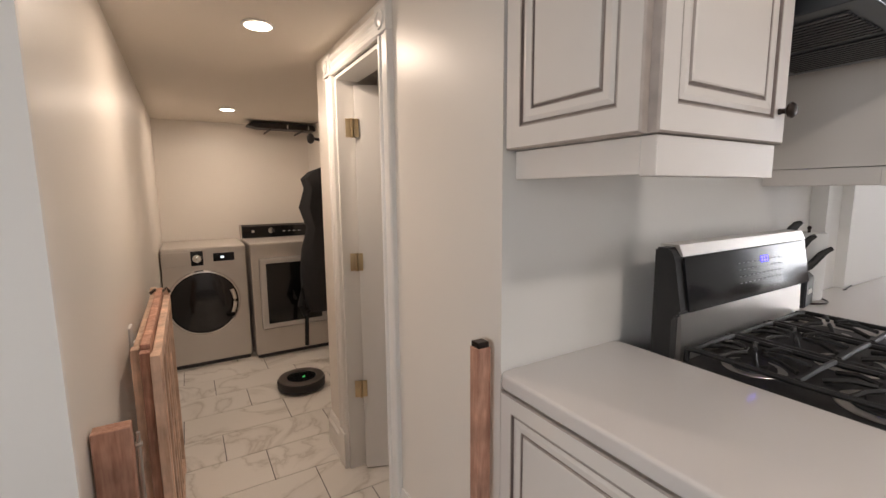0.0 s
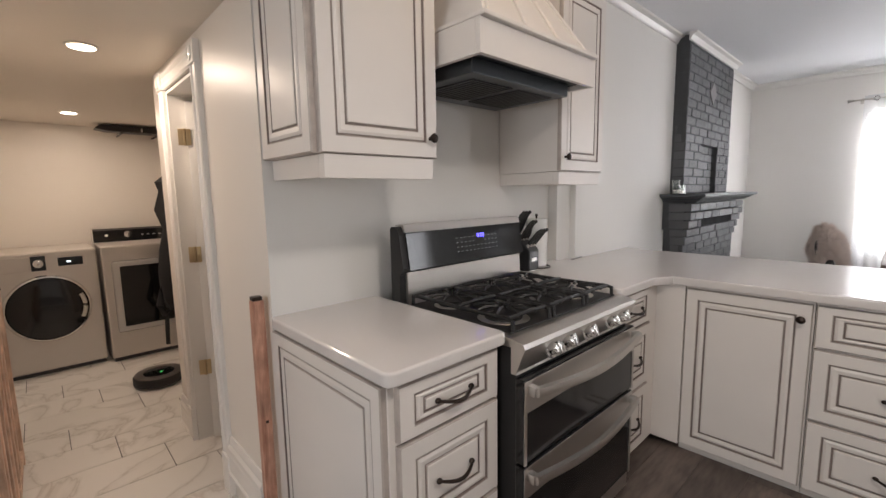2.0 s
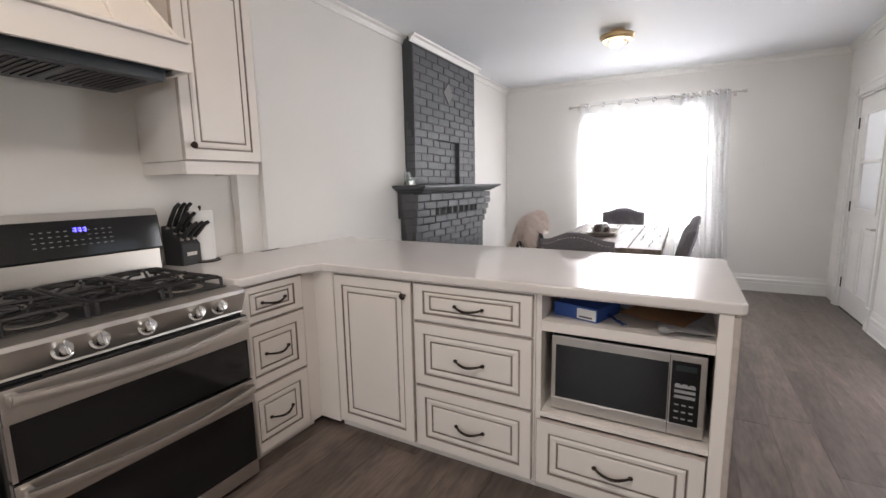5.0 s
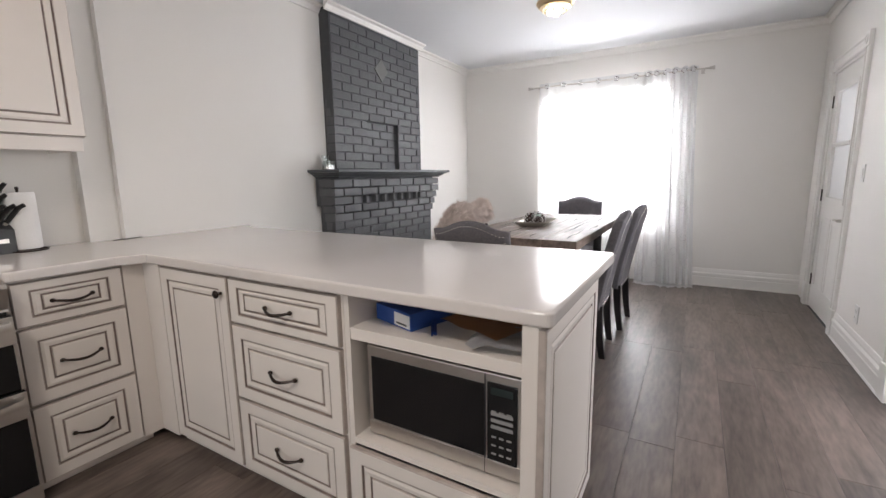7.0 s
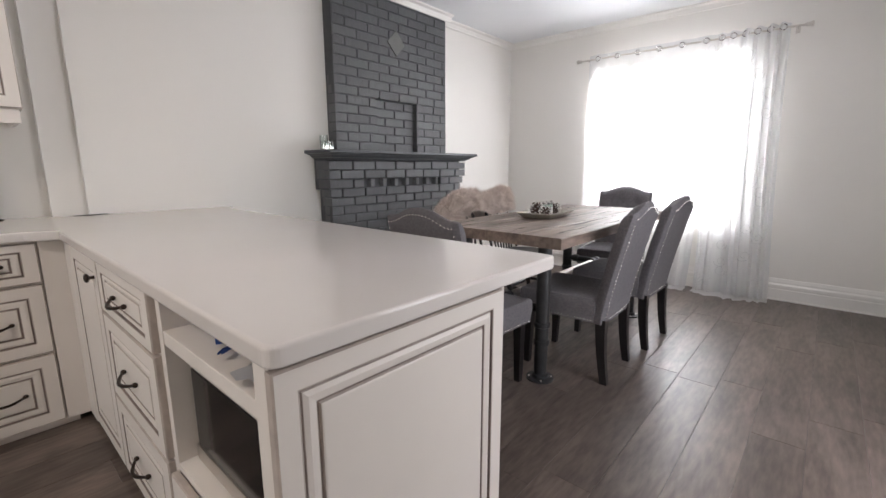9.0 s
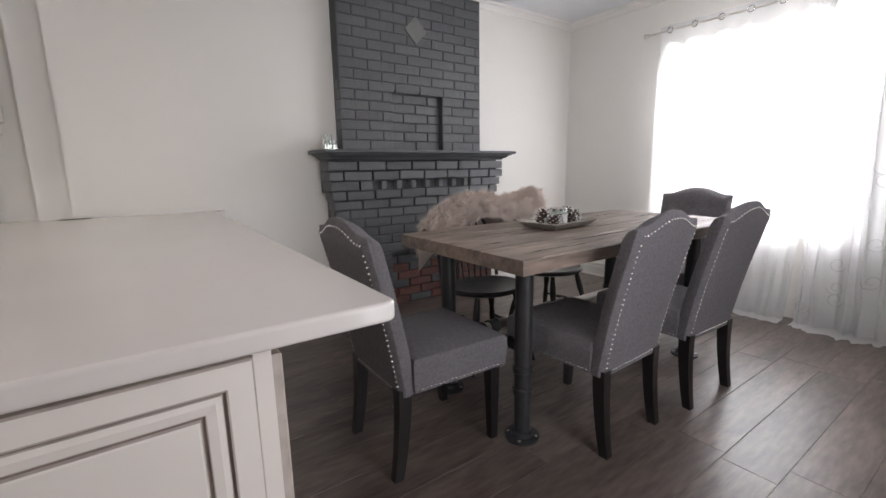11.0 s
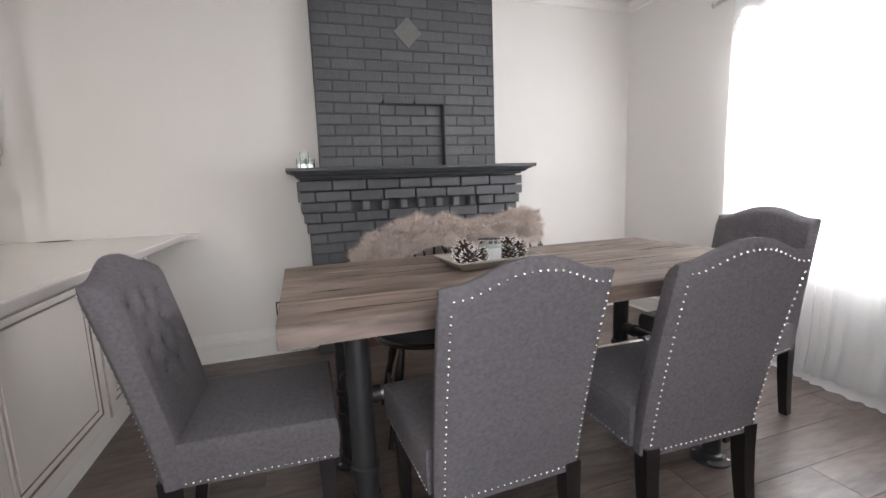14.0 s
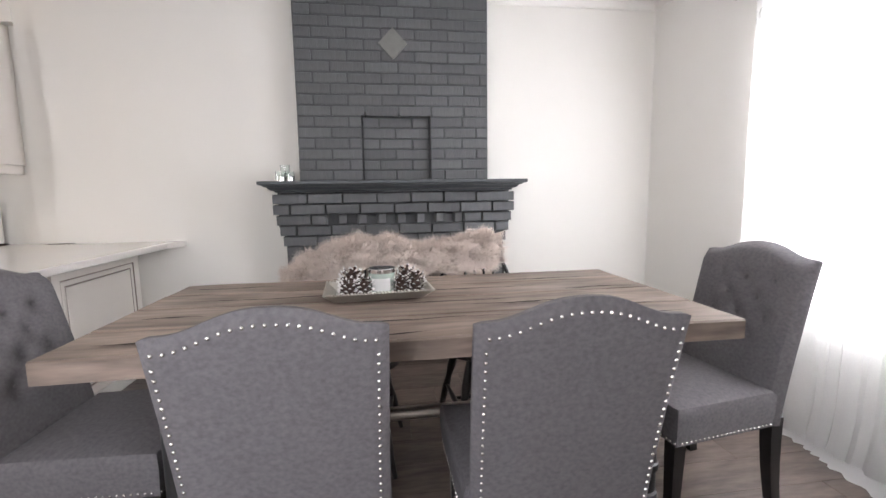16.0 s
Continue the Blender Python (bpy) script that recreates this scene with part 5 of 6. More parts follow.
sheet("letter", M0 @ pose(0.10, 0.36, 0.0, 0, 0, 20), 0.12, 0.18, PAPER, "loose white letter lying on the shelf", "paper", 0.008, seed=1)
sheet("ribbon", M0 @ pose(0.255, 0.10, 0.004, 0, 0, 32), 0.018, 0.17, BLUE, "short blue ribbon trailing over the shelf", "ribbon", 0.02, seed=2)
sheet("folder", M0 @ pose(0.40, 0.22, 0.004, 0, 0, -28), 0.30, 0.15, material("grey green plastic", (0.10, 0.11, 0.09), 0.3), "grey green plastic wallet under the papers", "folder", 0.02, 0.006, seed=3)
sheet("envelope", M0 @ pose(0.43, 0.22, 0.026, 0, 0, -20), 0.24, 0.30, material("manila paper", (0.50, 0.30, 0.17), 0.7), "brown manila envelope on the pile", "envelope", 0.012, 0.002, seed=4)
sheet("plastic_bag", M0 @ pose(0.49, 0.085, 0.002, 0, 0, 8), 0.17, 0.15, material("crumpled clear plastic", (0.6, 0.6, 0.62), 0.2, bump=0.8, bump_scale=25), "crumpled clear plastic bag at the shelf's edge", "plastic bag", 0.035, seed=5)
sheet("letter", M0 @ pose(0.30, 0.26, 0.005, 0, 0, 50), 0.10, 0.16, PAPER, "crumpled white letter beside the blue box", "paper", 0.03, seed=6)
u = thing("cable", pose(5.15, 1.66, CT), "thin dark cable lying on the worktop by the wall", "cable")
bm = bmesh.new()
path_tube(bm, [(0, 0.05, 0.003), (0.02, 0.045, 0.004), (0.06, 0.055, 0.003), (0.12, 0.06, 0.003), (0.15, 0.066, 0.003)], 0.0025, 6)
part("wire", bm, BLACKMETAL, u)

# ---- dining small things ----
TZ = 0.8325
tray = thing("tray", pose(7.31, 0.06, TZ, 0, 0, 4), "rectangular silver-grey tray with a beaded rim on the table", "tray")
SILV = material("aged silver grey paint", (0.46, 0.43, 0.38), 0.4, 0.5, var=0.15, scale=30)
bm = bmesh.new()
TW, TD = 0.18, 0.12
rings = []
for ins, z in ((0.035, 0), (0.0, 0.03), (0.004, 0.032), (0.036, 0.006)):
    rings.append([bm.verts.new((sx * (TW - ins), sy * (TD - ins), z)) for sx, sy in ((-1, -1), (1, -1), (1, 1), (-1, 1))])
for a, b in zip(rings, rings[1:]):
    for k in range(4):
        bm.faces.new((a[k], a[(k + 1) % 4], b[(k + 1) % 4], b[k]))
bm.faces.new(rings[0][::-1]), bm.faces.new(rings[-1])
part("dish", bm, SILV, tray)
bm = bmesh.new()
for sx in range(34):
    for s in (-1, 1):
        bmesh.ops.create_uvsphere(bm, u_segments=6, v_segments=4, radius=0.0045, matrix=Matrix.Translation((-TW + 0.002 + sx * 2 * (TW - 0.002) / 33, s * (TD - 0.002), 0.033)))
for sy in range(1, 20):
    for s in (-1, 1):
        bmesh.ops.create_uvsphere(bm, u_segments=6, v_segments=4, radius=0.0045, matrix=Matrix.Translation((s * (TW - 0.002), -TD + 0.002 + sy * 2 * (TD - 0.002) / 20, 0.033)))
part("beading", bm, SILV, tray, "row of small beads", kind="stuff", smooth=True)

CONE = material("dark brown pine cone", (0.05, 0.025, 0.018), 0.7, var=0.4, scale=40)
FROSTY = material("white frosted cone tips", (0.75, 0.72, 0.70), 0.8, var=0.1)


def pine_cone(m, r, h, label):
    u = thing("pine_cone", m, label, "pine cone", "pine cones on the tray")
    bm = bmesh.new()
    lathe(bm, [(r * 0.3, 0), (r * 0.6, h * 0.15), (r * 0.55, h * 0.5), (r * 0.3, h * 0.85), (0.003, h)], 12)
    part("core", bm, CONE, u)
    N = 48
    for k in range(N):
        bm = bmesh.new()
        t = k / N
        an = k * 2.39996
        rr = r * (0.55 + 0.5 * math.sin(math.pi * (0.18 + 0.80 * t)))
        z = h * (0.06 + 0.9 * t)
        up = -0.1 + 0.9 * t
        c, s = math.cos(an), math.sin(an)
        w = r * 0.24 * (1 - 0.5 * t)
        base, tip = Vector((c * r * 0.3, s * r * 0.3, z - 0.004)), Vector((c * rr, s * rr, z + up * r * 0.4))
        side = Vector((-s, c, 0)) * w
        mid = base.lerp(tip, 0.7)
        vs = [bm.verts.new(p) for p in (base, mid - side, tip - side * 0.6, tip + side * 0.6, mid + side, mid + Vector((0, 0, r * 0.10)), tip + Vector((0, 0, r * 0.12)))]
        for idx, mt in (((0, 1, 5), 0), ((0, 5, 4), 0), ((1, 2, 6, 5), 1), ((5, 6, 3, 4), 1), ((2, 3, 6), 1), ((0, 4, 3, 2, 1), 0)):
            f = bm.faces.new([vs[i] for i in idx])
            f.material_index = mt
        part("scale", bm, [CONE, FROSTY], u)


for x, y, r, h, rot in ((-0.095, 0.035, 0.036, 0.075, 0), (-0.055, -0.03, 0.028, 0.052, 50), (-0.10, -0.035, 0.03, 0.05, 20), (0.095, 0.03, 0.034, 0.075, 10), (0.125, -0.01, 0.03, 0.062, 80), (0.08, -0.03, 0.026, 0.05, 140)):
    pine_cone(tray.matrix_basis @ pose(x, y, 0.007, 8, 6, rot), r * 1.35, h * 1.12, "frosted brown pine cone lying in the tray")
CLEAR = bpy.data.materials.new("clear glass")
CLEAR.use_nodes = True
_b = CLEAR.node_tree.nodes["Principled BSDF"]
_b.inputs["Roughness"].default_value = 0.03
_b.inputs["Transmission Weight"].default_value = 1.0
_b.inputs["Base Color"].default_value = (0.93, 0.97, 0.96, 1)
j = thing("candle_jar", tray.matrix_basis @ pose(0.015, 0.01, 0.007), "pale green jar candle with a silver lid", "candle")
bm = bmesh.new()
lathe(bm, [(0.043, 0), (0.046, 0.005), (0.046, 0.066), (0.043, 0.072)], 24)
part("jar", bm, material("pale green glass", (0.42, 0.50, 0.44), 0.1, var=0.1), j, smooth=True)
bm = bmesh.new()
lathe(bm, [(0.045, 0.072), (0.048, 0.073), (0.048, 0.086), (0.046, 0.088)], 24)
part("lid", bm, CHROME, j, "silver lid", smooth=True)
bm = bmesh.new()
for k in range(9):
    a0, a1 = -2.4 + k * 0.16, -2.4 + (k + 1) * 0.16
    bm.faces.new([bm.verts.new((0.0468 * math.cos(a), 0.0468 * math.sin(a), z)) for a, z in ((a0, 0.012), (a1, 0.012), (a1, 0.056), (a0, 0.056))])
part("label", bm, PAPER, j)

u = thing("candle_holder", pose(6.69, 1.60, 1.282), "pair of glass votives, the rear one taller, on the mantel", "candle holder")
for x, y, h, r in ((-0.02, 0.0, 0.07, 0.035), (0.03, 0.02, 0.07, 0.035), (0.0, 0.045, 0.115, 0.03)):
    bm = bmesh.new()
    lathe(bm, [(r * 0.9, 0), (r, 0.004), (r, h), (r - 0.003, h), (r - 0.003, 0.02), (0.004, 0.018)], 20, (x, y, 0))
    g = part("glass", bm, CLEAR, u, smooth=True)
    bm = bmesh.new()
    lathe(bm, [(r * 0.85, 0.004), (r * 0.85, 0.035), (r * 0.8, 0.037)], 16, (x, y, 0))
    part("silver_cup", bm, CHROME, g, smooth=True)

u = thing("ceiling_light", pose(7.63, 0.045, CEILING - 0.042), "round brass flush ceiling light with lit glass", "ceiling light")
bm = bmesh.new()
lathe(bm, [(0.06, 0.0415), (0.06, 0), (0.142, -0.004), (0.146, -0.014), (0.135, -0.02), (0.136, -0.03), (0.125, -0.036), (0.12, -0.045), (0.03, -0.05)][::-1], 36)
part("brass_dish", bm, BRASS, u, smooth=True)
bm = bmesh.new()
for k in range(12):
    a = k * math.tau / 12
    bmesh.ops.create_icosphere(bm, subdivisions=1, radius=0.016, matrix=Matrix.Translation((0.085 * math.cos(a), 0.085 * math.sin(a), -0.062)))
part("glass_beads", bm, CLEAR, u, kind="stuff")
for k in range(3):
    a = k * math.tau / 3
    bm = bmesh.new()
    bmesh.ops.create_uvsphere(bm, u_segments=12, v_segments=8, radius=0.024, matrix=Matrix.Translation((0.04 * math.cos(a), 0.04 * math.sin(a), -0.075)) @ Matrix.Diagonal((1, 1, 1.2, 1)))
    part("bulb", bm, emitter("warm bulb", (1, 0.86, 0.66), 6.0), u, smooth=True)


def plate(name, m, label, kind="switch"):
    u = thing(name, m, label, "wall plate")
    quick("plate", PLASTICW, (-0.036, 0.036, -0.006, 0, -0.058, 0.058), parent=u, bevel=0.002)
    if kind == "switch":
        quick("rocker", PLASTICW, (-0.016, 0.016, -0.0105, -0.006, -0.032, 0.032), parent=u, bevel=0.001)
    else:
        for z in (-0.022, 0.022):
            f = quick("socket", PLASTICW, (-0.017, 0.017, -0.0085, -0.006, z - 0.015, z + 0.015), parent=u, bevel=0.001)
            for x in (-0.006, 0.006):
                quick("slot", BLACKMETAL, (x - 0.001, x + 0.001, -0.009, -0.0085, z - 0.005, z + 0.005), parent=f)


plate("light_switch", pose(7.94, SOUTH, 1.19, 0, 0, 180), "white rocker switch plate beside the glazed door")
plate("power_outlet", pose(7.67, SOUTH, 0.30, 0, 0, 180), "white double outlet above the baseboard", "outlet")
u = thing("power_outlet", pose(6.45, NORTH, 0.32), "uncovered white outlet with a dark gap round it beside the fireplace", "wall plate")
quick("wall_box", BLACKMETAL, (-0.032, 0.032, -0.003, -0.0005, -0.052, 0.052), parent=u)
quick("socket", PLASTICW, (-0.022, 0.022, -0.010, -0.003, -0.042, 0.042), parent=u, bevel=0.002)
u = thing("light_switch", pose(HALLX0, 2.935, 0.76, 0, 0, 90), "white tall switch plate low on the hall wall", "wall plate")
quick("plate", PLASTICW, (-0.036, 0.036, -0.009, 0, -0.10, 0.10), parent=u, bevel=0.003)
quick("rocker", PLASTICW, (-0.018, 0.018, -0.017, -0.009, -0.05, 0.04), parent=u, bevel=0.002)

# ---- hall and laundry ----
for x, y in ((2.985, 3.0), (3.03, 5.05)):
    u = thing("downlight", pose(x, y, HALLTOP), "round recessed ceiling light, lit warm white", "ceiling light", "hall downlights")
    bm = bmesh.new()
    lathe(bm, [(0.062, 0.0), (0.066, -0.004), (0.055, -0.008), (0.052, -0.004)], 28)
    part("ring", bm, TRIM, u, smooth=True)
    bm = bmesh.new()
    lathe(bm, [(0.05, -0.010), (0.05, -0.0085)], 28)
    part("diffuser", bm, emitter("warm led disc", (1, 0.88, 0.72), 10.0), u)


def washer():
    u = thing("washing_machine", pose(2.47, 5.10, HALLZ + 0.001), "champagne grey front-loading washer with a round dark door", "washing machine")
    W, H = 0.63, 1.02
    quick("body", APPL, (0, W, 0, 0.70, 0.03, H), parent=u, bevel=0.012)
    quick("kick_plate", DARKPLASTIC, (0.015, W - 0.015, 0.012, 0.6, 0, 0.03), parent=u)
    quick("drawer_front", APPL, (0.012, 0.20, -0.008, 0, H - 0.15, H - 0.03), parent=u, bevel=0.004)
    quick("dial_panel", BLACKGLASS, (0.21, 0.30, -0.006, 0, H - 0.15, H - 0.03), parent=u, bevel=0.002)
    quick("display", BLACKGLASS, (0.375, 0.535, -0.006, 0, H - 0.125, H - 0.055), parent=u, bevel=0.002)
    quick("lit_digits", emitter("pale display digits", (0.8, 0.9, 1), 2.0), (0.43, 0.455, -0.0075, -0.006, H - 0.098, H - 0.084), parent=u)
    bm = bmesh.new()
    lathe(bm, [(0.034, 0), (0.033, 0.016), (0.028, 0.02), (0.004, 0.021)], 20)
    bmesh.ops.transform(bm, matrix=Matrix.Translation((0.255, -0.006, H - 0.09)) @ Matrix.Rotation(radians(90), 4, "X"), verts=bm.verts)
    part("dial", bm, CHROME, u, smooth=True)
    turn = Matrix.Translation((0.285, 0, 0.555)) @ Matrix.Rotation(radians(90), 4, "X")
    bm = bmesh.new()
    lathe(bm, [(0.275, 0.0), (0.278, 0.018), (0.268, 0.034), (0.258, 0.036), (0.256, 0.024), (0.20, 0.02)], 48)
    bmesh.ops.transform(bm, matrix=turn, verts=bm.verts)
    d = part("door", bm, CHROME, u, "chrome door ring", smooth=True)
    bm = bmesh.new()
    lathe(bm, [(0.256, 0.025), (0.25, 0.034), (0.20, 0.045), (0.10, 0.052), (0.01, 0.053)], 48)
    bmesh.ops.transform(bm, matrix=turn, verts=bm.verts)
    part("door_glass", bm, BLACKGLASS, d, "dark domed glass", smooth=True)
    bm = bmesh.new()
    path_tube(bm, [(0.285 + 0.228 * math.cos(a), -0.054, 0.555 + 0.228 * math.sin(a)) for a in [(-0.45 + 0.1 * k) for k in range(10)]], 0.018, 8)
    part("door_handle", bm, CHROME, d, smooth=True)


def dryer():
    u = thing("dryer", pose(3.125, 5.02, HALLZ + 0.001), "champagne grey dryer with a dark window door", "dryer")
    W, H = 0.70, 1.03
    quick("body", APPL, (0, W, 0, 0.74, 0.03, H), parent=u, bevel=0.012)
    quick("kick_plate", DARKPLASTIC, (0.015, W - 0.015, 0.012, 0.6, 0, 0.03), parent=u)
    bm = bmesh.new()
    box(bm, 0.06, 0.64, -0.022, 0, 0.26, 0.90, 0.018, 3)
    d = part("door", bm, material("light grey enamel", (0.62, 0.60, 0.58), 0.25, 0.3), u)
    bm = bmesh.new()
    box(bm, 0.115, 0.585, -0.028, -0.021, 0.31, 0.85, 0.006)
    part("door_window", bm, BLACKGLASS, d, "dark glass window")
    bm = bmesh.new()
    prism(bm, [(0.55, H), (0.58, H + 0.11), (0.62, H + 0.125), (0.74, H + 0.12), (0.74, H)], "x", 0.0, W)
    c = part("console", bm, BLACKGLASS, u, "black sloping console")
    quick("console_trim", STEEL, (-0.004, 0.0, 0.55, 0.74, H, H + 0.125), parent=c)
    quick("button_square", PLASTICW, (0.09, 0.115, 0.564, 0.569, H + 0.045, H + 0.07), parent=c)
    bm = bmesh.new()
    lathe(bm, [(0.032, 0), (0.03, 0.02), (0.004, 0.022)], 20)
    bmesh.ops.transform(bm, matrix=Matrix.Translation((0.27, 0.567, H + 0.06)) @ Matrix.Rotation(radians(75), 4, "X"), verts=bm.verts)
    part("dial", bm, CHROME, c, smooth=True)
    for k in range(4):
        quick("button", PLASTICW, (0.38 + k * 0.05, 0.40 + k * 0.05, 0.562, 0.569, H + 0.05, H + 0.056), parent=c)


washer()
dryer()

u = thing("robot_vacuum", pose(3.335, 4.24, HALLZ + 0.001, 0, 0, 30), "round black and grey robot vacuum on the tiles", "robot vacuum")
bm = bmesh.new()
lathe(bm, [(0.155, 0.012), (0.17, 0.018), (0.172, 0.07), (0.165, 0.08)], 40)
part("body", bm, BLACKMETAL, u, smooth=True)
bm = bmesh.new()
lathe(bm, [(0.165, 0.0805), (0.16, 0.088), (0.11, 0.090), (0.105, 0.086)], 40)
part("top_ring", bm, material("dark grey metallic plastic", (0.16, 0.14, 0.13), 0.3, 0.5), u, smooth=True)
bm = bmesh.new()
lathe(bm, [(0.105, 0.0865), (0.06, 0.089), (0.01, 0.089)], 30)
part("top_disc", bm, BLACKGLASS, u, smooth=True)
quick("green_light", emitter("green indicator", (0.1, 0.8, 0.2), 1.0), (-0.012, 0.012, -0.03, -0.02, 0.0895, 0.0905), parent=u)
quick("wheel", BLACKMETAL, (-0.12, -0.09, -0.04, 0.04, 0, 0.03), parent=u, bevel=0.008)
quick("wheel", BLACKMETAL, (0.09, 0.12, -0.04, 0.04, 0, 0.03), parent=u, bevel=0.008)

# coat on a hook, dark case on a high shelf
u = thing("hanging_coat", pose(3.70, 4.80, 0), "black coat and bag hanging on the laundry wall", "coat")
CLOTH = material("black coat cloth", (0.012, 0.012, 0.014), 0.85, var=0.4, scale=15, bump=0.6, bump_scale=40)
bm = bmesh.new()
rings = []
for k, (z, rx, ry, dx) in enumerate(((1.56, 0.02, 0.02, 0.02), (1.52, 0.07, 0.06, -0.03), (1.46, 0.12, 0.12, -0.04), (1.38, 0.11, 0.15, -0.03), (1.22, 0.13, 0.18, -0.05), (1.05, 0.10, 0.17, -0.03), (0.85, 0.13, 0.17, -0.05), (0.65, 0.15, 0.19, -0.06), (0.45, 0.14, 0.19, -0.06), (0.33, 0.11, 0.15, -0.05), (0.30, 0.02, 0.03, -0.05))):
    ring = []
    for i in range(22):
        a = i * math.tau / 22
        f = 1 + 0.16 * noise.noise((math.cos(a) * 2.5, math.sin(a) * 2.5, z * 5)) + 0.07 * math.sin(7 * a + z * 4)
        ring.append(bm.verts.new((min(0.155, dx + rx * f * math.cos(a)), ry * f * math.sin(a), z)))
    rings.append(ring)
for a, b in zip(rings, rings[1:]):
    for i in range(22):
        bm.faces.new((a[i], a[(i + 1) % 22], b[(i + 1) % 22], b[i]))
bm.faces.new(rings[0]), bm.faces.new(rings[-1][::-1])
part("coat", bm, CLOTH, u, smooth=True)
bm = bmesh.new()
path_tube(bm, [(-0.14, -0.02, 0.62), (-0.20, -0.03, 0.52), (-0.23, -0.04, 0.38), (-0.20, -0.04, 0.30), (-0.14, -0.03, 0.33)], [0.012, 0.02, 0.03, 0.03, 0.01], 8)
part("bag", bm, CLOTH, u, "soft black bag", smooth=True)
bm = bmesh.new()
path_tube(bm, [(-0.18, -0.03, 0.30), (-0.19, -0.04, 0.15), (-0.195, -0.04, 0.02)], 0.018, 6)
part("strap", bm, CLOTH, u, "black hanging strap", smooth=True)
bm = bmesh.new()
path_tube(bm, [(0.16, 0, 1.62), (0.08, 0, 1.60), (0.05, 0, 1.55), (0.03, 0, 1.57)], 0.008, 8)
part("hook", bm, BRONZE, u, smooth=True)
u = thing("wall_hook", pose(LAUNX, 4.80, 1.80), "black round coat hook on the laundry wall", "hook")
bm = bmesh.new()
path_tube(bm, [(0, 0, 0), (-0.12, 0, -0.01), (-0.20, 0, 0.0)], 0.012, 8)
bmesh.ops.create_uvsphere(bm, u_segments=12, v_segments=8, radius=0.045, matrix=Matrix.Translation((-0.23, 0, 0.0)) @ Matrix.Diagonal((0.7, 0.8, 1, 1)))
part("knob", bm, BLACKPAINT, u, smooth=True)
u = thing("folded_tripod", pose(3.22, 5.48, 1.955), "long dark case on a bracket under the ceiling", "case")
bm = bmesh.new()
prism(bm, [(0, 0.02), (0.05, 0.06), (0.62, 0.058), (0.636, 0.0), (0.10, 0.0)], "y", 0, 0.16)
bmesh.ops.bevel(bm, geom=list(bm.edges), offset=0.006, segments=2, affect="EDGES")
part("case", bm, BLACKPAINT, u)
for x in (0.36, 0.56):
    quick("clasp", STEEL, (x, x + 0.012, -0.004, 0.0, 0.008, 0.045), parent=u)
for x in (0.2, 0.5):
    quick("bracket", BRONZE, (x, x + 0.015, 0.02, 0.366, -0.012, -0.001), parent=u)

# folded wooden gate and posts against the hall wall
u = thing("wooden_gate", pose(2.475, 2.50, HALLZ), "folded pine baby gate leaning along the hall wall", "gate")
for k, (x, y, ln, top, mt) in enumerate(((0.03, 0.15, 0.90, 0.87, PALEPINE), (0.058, 0.10, 0.92, 0.90, PINE), (0.087, 0.06, 0.95, 0.87, PALEPINE))):
    quick("gate_post", mt, (x - 0.013, x + 0.013, y - 0.045, y - 0.005, 0.0, 0.985 - 0.0), parent=u, bevel=0.003)
    quick("gate_rail", mt, (x - 0.013, x + 0.013, y, y + ln, top + 0.05, top + 0.10), parent=u, bevel=0.003)
    quick("gate_rail", mt, (x - 0.012, x + 0.012, y, y + ln, 0.05, 0.09), parent=u, bevel=0.003)
    quick("gate_post", mt, (x - 0.013, x + 0.013, y + ln, y + ln + 0.035, 0.0, 1.0), parent=u, bevel=0.003)
    for j in range(5):
        quick("gate_slat", mt, (x - 0.008, x + 0.008, y + 0.12 + j * 0.15, y + 0.16 + j * 0.15, 0.09, top + 0.05), parent=u, bevel=0.002)
bm = bmesh.new()
path_tube(bm, [(0.02, 1.0, 0.985), (0.04, 1.01, 1.0), (0.06, 1.0, 0.985), (0.09, 1.02, 1.0), (0.10, 1.0, 0.985)], 0.008, 6)
part("latch", bm, BRONZE, u, "dark metal latch")
u = thing("wooden_post", pose(2.50, 2.13, HALLZ), "reddish pine post standing by the hall corner", "post")
quick("post", PINE, (-0.035, 0.035, -0.02, 0.02, 0.0, 0.965), parent=u, bevel=0.003)
bm = bmesh.new()
for z in (0.55, 0.75, 0.9):
    tube(bm, (0.036, 0.021, z), (0.05, 0.021, z), 0.006)
tube(bm, (0.043, 0.021, 0.5), (0.043, 0.021, 0.93), 0.004)
part("hinge_bolt", bm, STEEL, u)
u = thing("wooden_strip", pose(3.293, 1.865, HALLZ), "narrow red pine strip on the wall beside the worktop", "post")
quick("strip", PINE, (-0.022, 0.018, -0.018, 0.018, 0.0, 1.075), parent=u, bevel=0.002)
quick("catch", BRONZE, (-0.02, 0.014, -0.016, 0.016, 1.075, 1.09), parent=u, bevel=0.003)
quick("screw", BRONZE, (-0.006, 0.004, -0.0195, -0.018, 0.62, 0.63), parent=u)

# ---- fireplace ----
fire = thing("fireplace", pose(7.44, 0, 0), "charcoal painted brick fireplace with a mantel and corbelled front", "fireplace")
PITCH = 0.0708


